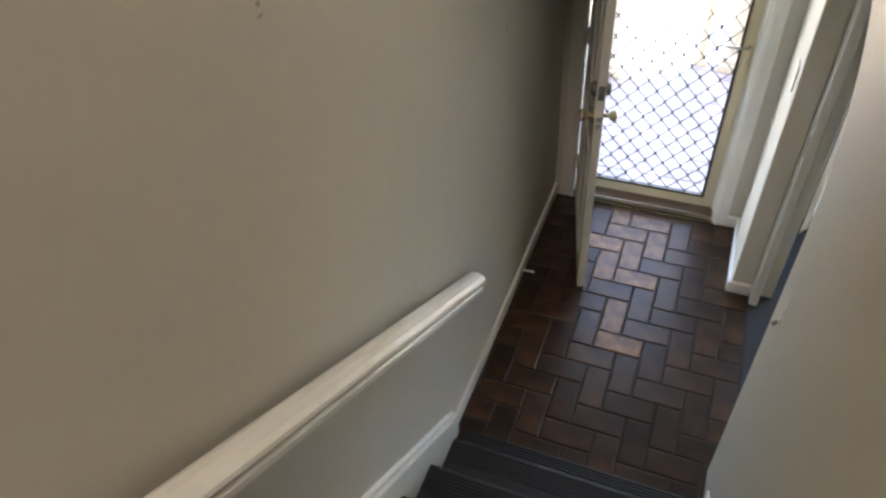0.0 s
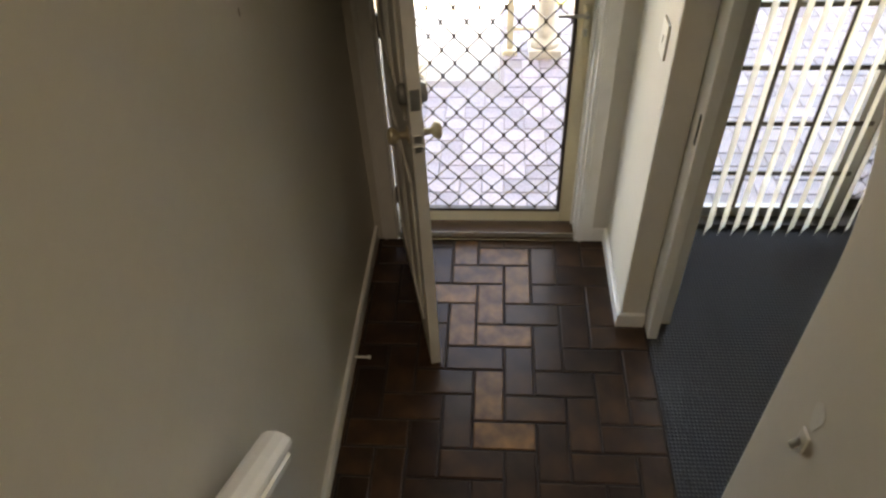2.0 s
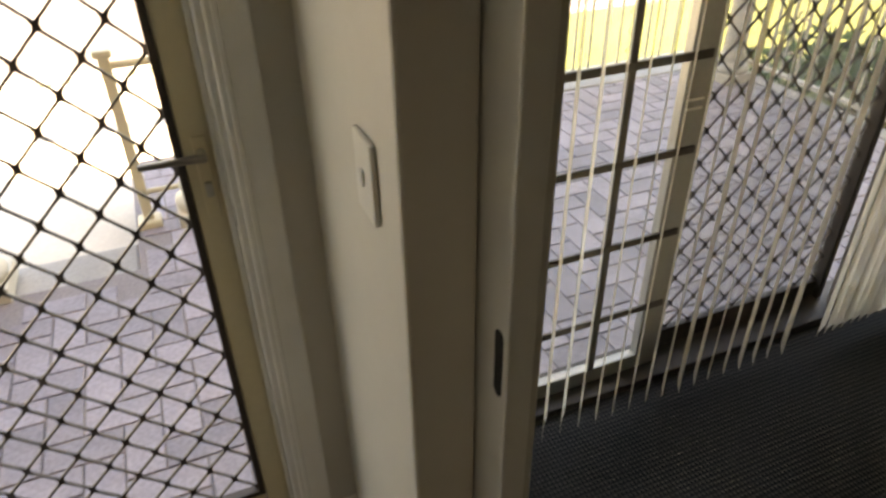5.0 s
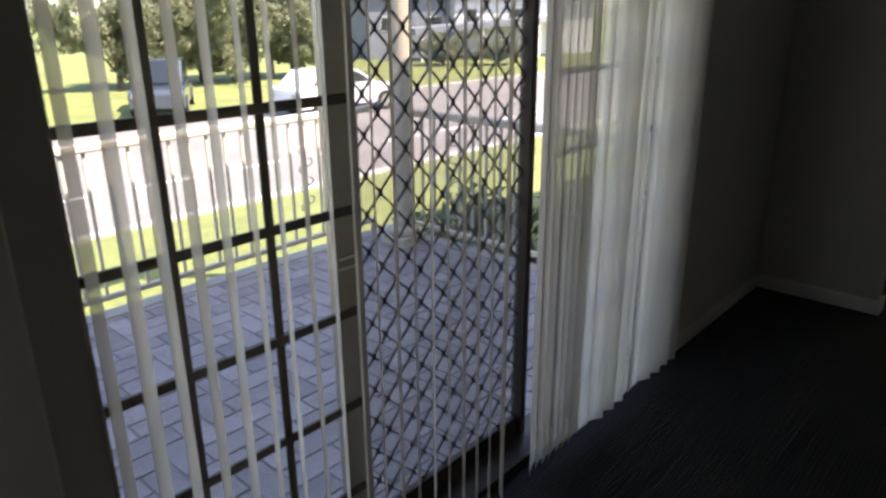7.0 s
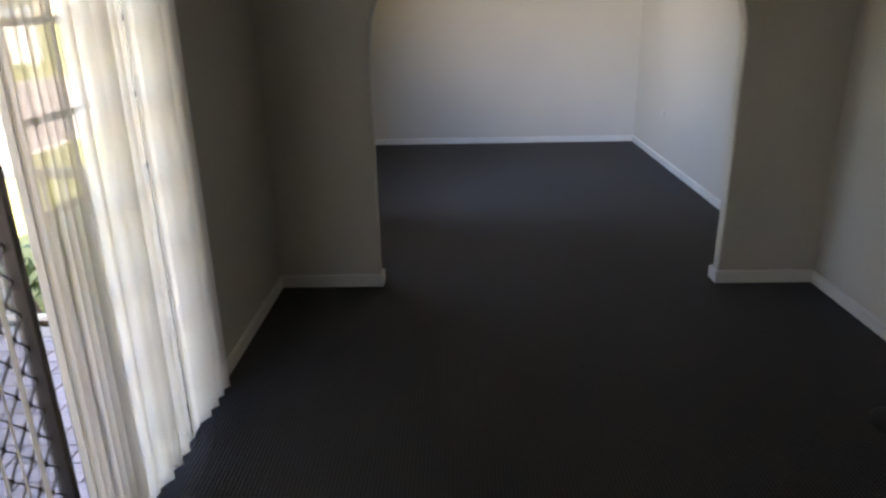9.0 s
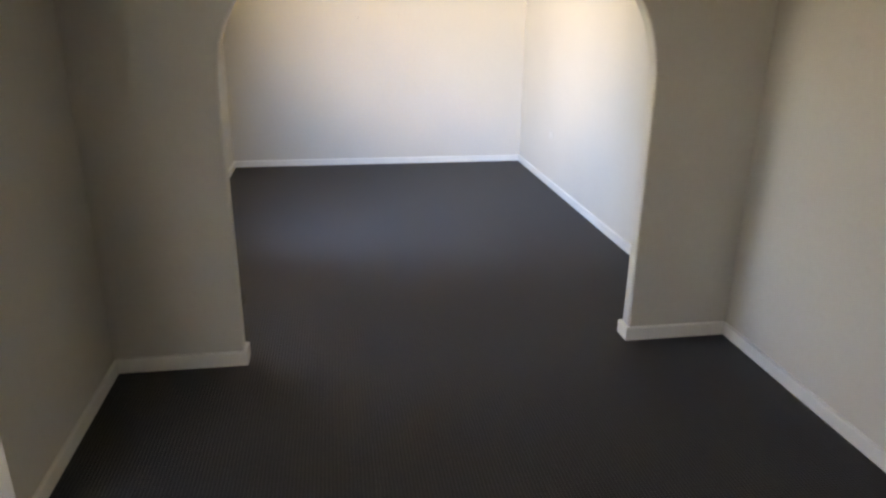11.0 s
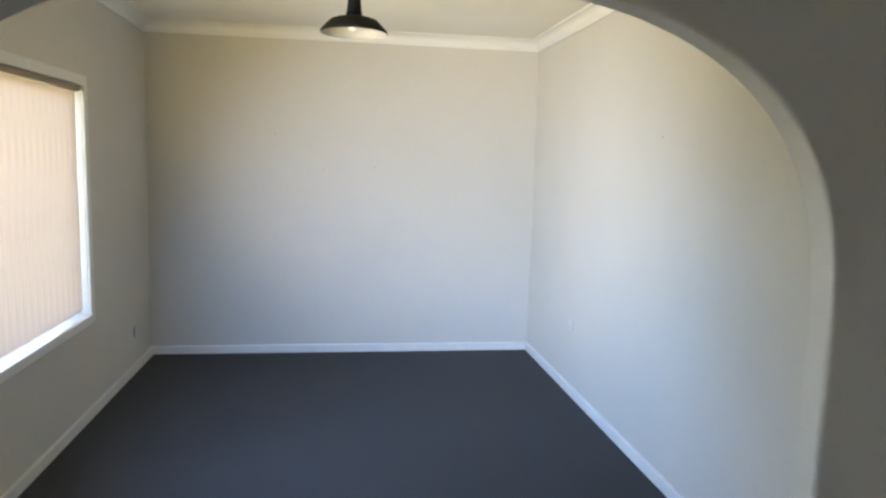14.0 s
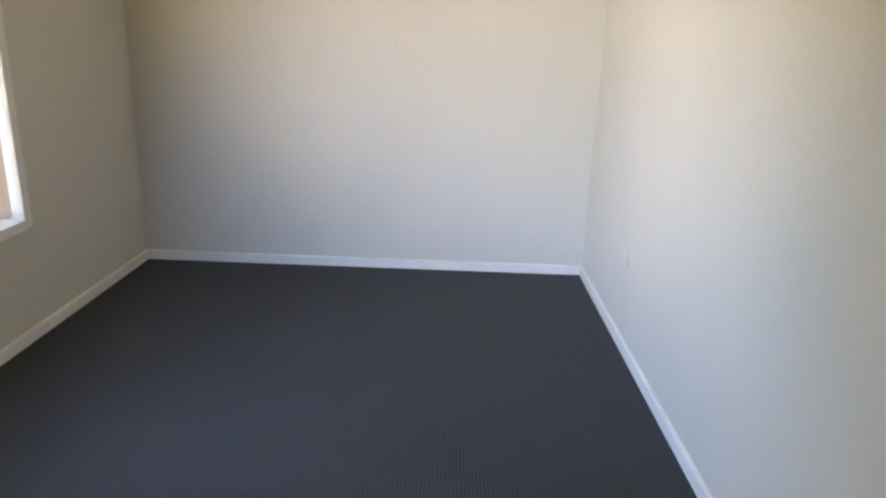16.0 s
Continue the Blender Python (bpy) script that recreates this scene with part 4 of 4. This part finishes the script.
def scroll(bm, cx, cy, cz, r, along, flip=1):
    """One iron spiral, drawn as a bent rod in the plane of the railing."""
    last = None
    for k in range(15):
        a = flip * (0.5 + 4.6 * k / 14)
        rr = r * (1 - 0.8 * k / 14)
        p = Vector((cx, cy, cz)) + Vector(along) * (rr * math.cos(a)) + Vector((0, 0, rr * math.sin(a)))
        if last is not None:
            rod(bm, last, p, 0.005, 5)
        last = p


def balustrade(name, a, b, base, top, label, scrolls=()):
    """Top and bottom rails with square balusters and iron scroll panels."""
    a, b = Vector(a), Vector(b)
    along = (b - a).normalized()
    ob = thing(name, (a.x, a.y, base), label, "balustrade")
    m = Matrix.Translation((0, 0, 0)) @ Vector((1, 0, 0)).rotation_difference(along).to_matrix().to_4x4()
    long = (b - a).length

    def laid(bm):
        bmesh.ops.transform(bm, matrix=m, verts=bm.verts[:])
        return bm
    h = top - base
    part("top_rail", laid(soft_box(0, long, -0.03, 0.03, h - 0.045, h, 0.012, 3)), IRON, ob)
    part("bottom_rail", laid(soft_box(0, long, -0.016, 0.016, 0.09, 0.12, 0.004)), IRON, ob)
    me = mesh_of("baluster", soft_box(-0.008, 0.008, -0.008, 0.008, 0.121, h - 0.046, 0.002, 1), IRON)
    for k in range(int(long / 0.112)):
        shared("baluster", me, ob, m @ Matrix.Translation((0.06 + 0.112 * k, 0, 0)))
    for s in scrolls:
        for n in range(5):
            z = 0.19 + n * (h - 0.30) / 5
            for dx, dz, way, flip in ((-0.028, 0.0, 1, 1), (0.028, 0.06, -1, -1)):
                bm = bmesh.new()
                scroll(bm, s + dx, 0, z + dz, 0.042, (way, 0, 0), flip)
                part("scroll", laid(bm), IRON, ob, "cast iron scroll")
    for s in (0.0, long / 2, long - 0.03):
        part("foot", laid(soft_box(s, s + 0.03, -0.015, 0.015, 0.0, 0.09, 0.003)), IRON, ob)
    return ob


balustrade("balustrade", (0.62, 2.72, 0), (3.84, 2.72, 0), -0.04, 0.89, "cream painted iron balustrade with scrollwork along the veranda", (0.9, 2.64))
balustrade("balustrade", (3.97, 0.50, 0), (3.97, 2.50, 0), -0.04, 0.87, "cream painted iron balustrade at the veranda's side", (1.55,))
balustrade("balustrade", (-0.66, 1.79, 0), (-1.55, 1.79, 0), -0.062, 0.85, "cream painted iron balustrade beside the entrance step")


def newel(x, y):
    ob = thing("newel_post", (x, y, -0.062), "slim cream newel post at the entrance step", "newel post", "newel posts")
    part("base", soft_box(-0.05, 0.05, -0.05, 0.05, 0.0, 0.05, 0.01), CREAM, ob)
    part("post", soft_box(-0.022, 0.022, -0.022, 0.022, 0.051, 0.80, 0.004), CREAM, ob)
    part("cap", soft_box(-0.036, 0.036, -0.036, 0.036, 0.801, 0.83, 0.006), CREAM, ob)
    return ob


newel(0.155, 2.06)
turned_post("veranda_post", -0.51, 1.79, -0.062, 2.772, 0.075, 0.125, "cream round post with a moulded base beside the entrance step")
side = thing("side_rail", (0.27, 2.06, -0.062), "short cream rails between post and newel", "rail")
for z, r in ((0.76, 0.016), (0.18, 0.012)):
    bm = bmesh.new()
    rod(bm, (-0.1, 0, z), (0.06, 0, z), r, 10)
    part("bar", bm, CREAM, side)


def leaves(bm, rng, centre, spread, count, size):
    for _ in range(count):
        while True:
            p = Vector((rng.uniform(-1, 1), rng.uniform(-1, 1), rng.uniform(-1, 1)))
            if 0.25 < p.length < 1:
                break
        p = Vector(centre) + Vector((p.x * spread[0], p.y * spread[1], p.z * spread[2]))
        m = Matrix.Translation(p) @ Euler((rng.uniform(0, 6.3), rng.uniform(0, 6.3), rng.uniform(0, 6.3))).to_matrix().to_4x4()
        s = size * rng.uniform(0.6, 1.4)
        q = [m @ Vector(v) for v in ((-s, 0, 0), (0, -0.32 * s, 0.05 * s), (s, 0, 0), (0, 0.32 * s, 0.05 * s))]
        bm.faces.new([bm.verts.new(v) for v in q])


def tree(name, x, y, tall, wide, seed, label):
    rng = random.Random(seed)
    ob = thing(name, (x, y, -1.74), label, "tree")
    bm = bmesh.new()
    rod(bm, (0, 0, 0), (0.1, 0.05, tall * 0.45), 0.11 + tall * 0.012, 9, 0.09)
    tips = []
    for k in range(9):
        a = 2 * math.pi * k / 9 + rng.uniform(-0.3, 0.3)
        z = tall * rng.uniform(0.12, 0.45)
        tip = Vector((math.cos(a) * wide * rng.uniform(0.35, 0.75), math.sin(a) * wide * rng.uniform(0.35, 0.75), z + tall * rng.uniform(0.08, 0.45)))
        rod(bm, (0.05, 0.02, z), tip, 0.06, 6, 0.02)
        tips.append(tip)
    part("trunk", bm, BARK, ob)
    bm = bmesh.new()
    for tip in tips + [Vector((0.1, 0, tall * 0.8)), Vector((-0.2 * wide, 0, tall * 0.6)), Vector((0.3 * wide, 0.1, tall * 0.3))]:
        for _ in range(3):
            c = tip + Vector((rng.uniform(-0.3, 0.3) * wide, rng.uniform(-0.3, 0.3) * wide, rng.uniform(-0.12, 0.16) * tall))
            leaves(bm, rng, c, (wide * rng.uniform(0.18, 0.34), wide * rng.uniform(0.18, 0.34), tall * rng.uniform(0.08, 0.16)), 190, 0.16)
    part("crown", bm, LEAF, ob, "loose grey-green foliage")
    return ob


for k, (x, y, h, w) in enumerate(((14.3, 31.0, 4.0, 2.3), (16.0, 30.2, 5.4, 2.4), (17.8, 29.6, 5.6, 2.2), (33.6, 29.0, 1.9, 1.5), (36.0, 26.6, 1.6, 1.4), (19.6, 30.2, 5.8, 2.3), (21.6, 30.0, 6.4, 2.4), (23.4, 30.6, 5.2, 1.9), (18.6, 31.6, 3.4, 2.0), (22.8, 29.4, 3.0, 1.8), (9.0, 33.0, 5.6, 3.4), (4.0, 32.0, 6.2, 3.6), (-2.0, 32.0, 6.0, 3.6), (-9.0, 33.0, 6.5, 3.8))):
    tree("tree", x, y, h, w, 40 + k, "grey-green scrubby tree beyond the street")

shrub = thing("shrub", (4.75, 1.9, -0.38), "glossy green low shrub below the veranda's side rail", "shrub")
rng = random.Random(3)
bm = bmesh.new()
for k in range(9):
    rod(bm, (0, 0, 0), (rng.uniform(-0.5, 0.5), rng.uniform(-0.7, 0.7), rng.uniform(0.3, 0.55)), 0.015, 5, 0.006)
part("stems", bm, BARK, shrub)
bm = bmesh.new()
for k in range(16):
    leaves(bm, rng, (rng.uniform(-0.45, 0.5), rng.uniform(-0.9, 0.9), rng.uniform(0.14, 0.44)), (0.26, 0.28, 0.16), 42, 0.07)
part("leaves", bm, SHRUB, shrub)

pole = thing("utility_pole", (22.6, 26.5, -1.74), "weathered timber utility pole across the street", "utility pole")
bm = bmesh.new()
rod(bm, (0, 0, 0), (0, 0, 9.0), 0.17, 12, 0.12)
part("post", bm, BARK, pole)
part("crossarm", soft_box(-1.1, 1.1, -0.05, 0.05, 8.2, 8.32, 0.01), BARK, pole)


def wheel(parent, x, y, r):
    ob = new("wheel")
    ob.parent = parent
    ob.location = (x, y, r)
    bm = bmesh.new()
    rod(bm, (0, -0.1, 0), (0, 0.1, 0), r, 20)
    part("tyre", bm, TYRE, ob)
    bm = bmesh.new()
    rod(bm, (0, -0.105, 0), (0, 0.105, 0), r * 0.62, 16)
    part("rim", bm, ALU, ob)


def car(name, at, turn, paint, tall, label):
    """A parked car: lower body, glasshouse, windows, lamps, wheels."""
    ob = thing(name, at, label, "car")
    ob.rotation_euler = (0, 0, radians(turn))
    h = tall
    side = [(-2.15, 0.28), (-2.15, 0.75), (-1.95, 0.86), (-1.0, 0.95), (1.75, 0.98), (2.1, 0.90), (2.15, 0.5), (2.1, 0.28)]
    bm = prism(side, lambda x, z: (x, -0.86, z), (0, 1.72, 0))
    bmesh.ops.bevel(bm, geom=bm.edges[:], offset=0.05, segments=2, affect="EDGES", profile=0.5)
    part("body", bm, paint, ob)
    top = [(-1.15, 0.94), (-0.35, h - 0.04), (0.2, h), (1.3, h - 0.03), (1.85, 0.97)]
    bm = prism(top, lambda x, z: (x, -0.74, z), (0, 1.48, 0))
    bmesh.ops.bevel(bm, geom=bm.edges[:], offset=0.06, segments=2, affect="EDGES", profile=0.5)
    part("cabin", bm, paint, ob)
    for s in (-1, 1):
        for pts in ([(-0.85, 1.0), (-0.30, h - 0.11), (0.28, h - 0.09), (0.28, 1.0)], [(0.36, 1.0), (0.36, h - 0.09), (1.2, h - 0.12), (1.5, 1.0)]):
            part("side_window", prism(pts, lambda x, z: (x, s * 0.742, z), (0, s * 0.006, 0)), CARGLASS, ob)
        for x in (-2.14, 2.10):
            part("lamp", soft_box(x - 0.03, x + 0.06, s * 0.62 - 0.14, s * 0.62 + 0.14, 0.64, 0.76, 0.01), CHROME, ob)
    bm = bmesh.new()
    q = [bm.verts.new(v) for v in ((-1.12, -0.64, 1.0), (-1.12, 0.64, 1.0), (-0.42, 0.60, h - 0.06), (-0.42, -0.60, h - 0.06))]
    bm.faces.new(q)
    bmesh.ops.translate(bm, vec=(-0.03, 0, 0.02), verts=bm.verts[:])
    part("windscreen", bm, CARGLASS, ob)
    for x in (-1.35, 1.3):
        for y in (-0.80, 0.80):
            wheel(ob, x, y, 0.32)
    return ob


car("car", (15.8, 17.7, STREET), 178, CARWHITE, 1.45, "white hatchback parked by the far kerb")
car("car", (12.2, 22.8, -1.72), 58, CARDARK, 1.75, "dark blue-grey four-wheel drive on the verge")


def house(name, at, turn, wide, deep, tall, wall, roof, label, windows, pitch=0.16):
    ob = thing(name, at, label, "house")
    ob.rotation_euler = (0, 0, radians(turn))
    bm = bmesh.new()
    box(bm, 0, wide, 0, deep, 0, tall)
    part("wall", bm, wall, ob)
    pts = [(-0.5, tall), (-0.5, tall + 0.14), (deep / 2, tall + 0.14 + deep * pitch), (deep + 0.5, tall + 0.14), (deep + 0.5, tall)]
    part("roof", prism(pts, lambda y, z: (-0.4, y, z + 0.001), (wide + 0.8, 0, 0)), roof, ob)
    for x, z, w, h in windows:
        win = part("window", soft_box(x, x + w, -0.06, -0.002, z, z + h, 0.01, 1), TRIM, ob)
        n = max(1, round(w / 0.9))
        for k in range(n):
            a = x + 0.06 + (w - 0.06) * k / n
            part("pane", soft_box(a, a + (w - 0.06) / n - 0.06, -0.075, -0.061, z + 0.06, z + h - 0.06, 0.003, 1), CARGLASS, win)
    return ob


house("house", (34.5, 37.0, -1.75), -24, 7.0, 8.0, 4.3, RENDER_GREY, ROOF, "grey clad house with a low dark steel roof", ((1.0, 1.9, 1.2, 1.0), (4.6, 1.9, 1.2, 1.0)), 0.03)
white_house = house("house", (40.0, 33.6, -1.75), -24, 12.0, 9.0, 4.1, RENDER_WHITE, ROOF, "white rendered house with a low dark roof and a carport", ((0.9, 2.2, 0.9, 1.2), (4.4, 2.2, 1.2, 1.2), (8.0, 2.2, 1.2, 1.2)), 0.03)
part("carport_roof", prism([(-4.5, 1.75), (-4.5, 2.15), (9.5, 3.05), (9.5, 2.75)], lambda x, z: (x, -3.6, z), (0, 3.4, 0)), RENDER_GREY, white_house, "dark blue-grey sloping carport roof")
for x in (-4.0, 0.5, 5.0, 9.0):
    part("carport_post", soft_box(x - 0.08, x + 0.08, -3.5, -3.34, 0.0, 1.78 + 0.064 * (x + 4.5), 0.01), RENDER_WHITE, white_house)
house("house", (54.0, 24.0, -1.75), -30, 11.0, 8.0, 2.8, RENDER_WHITE, TERRACOTTA, "pale house with a terracotta roof", ((1.5, 0.9, 1.8, 1.2), (6.0, 0.9, 1.8, 1.2)))
house("house", (-30.0, 38.0, -1.75), 10, 12.0, 8.0, 2.8, RENDER_WHITE, TERRACOTTA, "pale house with a terracotta roof", ((1.5, 0.9, 1.8, 1.2), (6.0, 0.9, 1.8, 1.2)))


# ---- hall floor tiles, laid herringbone ----
W = 0.115
def herringbone(x0, x1, y0, y1):
    """Cells of a 2:1 herringbone clipped to a rectangle, as (x0, x1, y0, y1, i, j)."""
    out = []
    for j in range(int(-y1 / W) - 3, int(-y0 / W) + 3):
        for i in range(int(x0 / W) - 3, int(x1 / W) + 3):
            s = (i + j) % 4
            if s == 3:
                a = (i * W, (i + 2) * W, -(j + 1) * W, -j * W)
            elif s == 1:
                a = (i * W, (i + 1) * W, -(j + 2) * W, -j * W)
            else:
                continue
            c = (max(a[0], x0), min(a[1], x1), max(a[2], y0), min(a[3], y1))
            if c[1] - c[0] > 0.014 and c[3] - c[2] > 0.014:
                out.append((*c, i, j))
    return out


bm = bmesh.new()
box(bm, HALL_L, 0.6905, -1.75, 0.172, -0.12, -0.004)
hall_floor = structure("floor_hall", bm, GROUT, "dark brown glazed clay tiles laid herringbone in the hall", "floor")
tile_meshes = {}


def tile_piece(wide, deep, thick, gap, edge, mat):
    key = (round(wide, 3), round(deep, 3), mat.name)
    if key not in tile_meshes:
        bm = bmesh.new()
        hx, hy = wide / 2 - gap, deep / 2 - gap
        rows = [(hx, hy, -thick), (hx, hy, -edge), (hx - edge, hy - edge, 0.0)]
        rings = [[bm.verts.new((sx * a, sy * b, z)) for sx, sy in ((-1, -1), (1, -1), (1, 1), (-1, 1))] for a, b, z in rows]
        for low, high in zip(rings, rings[1:]):
            for k in range(4):
                bm.faces.new((low[k], low[(k + 1) % 4], high[(k + 1) % 4], high[k]))
        bm.faces.new(rings[-1])
        tile_meshes[key] = mesh_of("tile", bm, mat)
    return tile_meshes[key]


rng = random.Random(11)
# tiles painted with the sheen from the doorway
DOOR_SHEEN = {(-1, 2), (0, 5), (0, 3), (0, 7), (0, 1), (-1, -2), (-1, 0), (0, -1), (-2, 1), (1, 0)}
for x0, x1, y0, y1, i, j in herringbone(HALL_L + 0.004, 0.687, -1.70, 0.1655):
    mat = TILE_SHEEN if (i, j) in DOOR_SHEEN else TILE
    me = tile_piece(x1 - x0, y1 - y0, 0.012, 0.0045, 0.003, mat)
    shared("tile", me, hall_floor, Matrix.Translation(((x0 + x1) / 2, (y0 + y1) / 2, rng.uniform(-0.0006, 0.0006))) @ Matrix.Rotation(rng.uniform(-0.004, 0.004), 4, "X") @ Matrix.Rotation(rng.uniform(-0.004, 0.004), 4, "Y"))

# ---- veranda pavers: those by the two doors one by one, the rest joined ----
def paver_joined(cells, z):
    verts, faces = [], []
    for x0, x1, y0, y1, i, j in cells:
        g, e, n = 0.0032, 0.003, len(verts)
        for a, zz in ((g, z - 0.03), (g, z - e), (g + e, z)):
            verts += [(x0 + a, y0 + a, zz), (x1 - a, y0 + a, zz), (x1 - a, y1 - a, zz), (x0 + a, y1 - a, zz)]
        for r in (0, 4):
            faces += [(n + r + k, n + r + (k + 1) % 4, n + r + 4 + (k + 1) % 4, n + r + 4 + k) for k in range(4)]
        faces.append((n + 8, n + 9, n + 10, n + 11))
    me = bpy.data.meshes.new("paver_field")
    me.from_pydata(verts, [], faces)
    me.materials.append(PAVERS)
    return me


cells = [c for c in herringbone(-1.4, 3.95, 0.345, 2.69) if c[0] > 0.05 or c[3] < 1.72]
near = [c for c in cells if c[0] > -0.7 and c[1] < 2.2 and c[3] < 1.55]
rest = [c for c in cells if c not in near]
rng = random.Random(21)
for x0, x1, y0, y1, i, j in near[:300]:
    me = tile_piece(x1 - x0, y1 - y0, 0.03, 0.0032, 0.003, PAVER)
    shared("paver", me, veranda, Matrix.Translation(((x0 + x1) / 2, (y0 + y1) / 2, -0.045 + rng.uniform(-0.0015, 0.0015))))
field = new("paver_field", paver_joined(rest + near[300:], -0.045))
field.parent = veranda
tagged(field, kind="stuff")
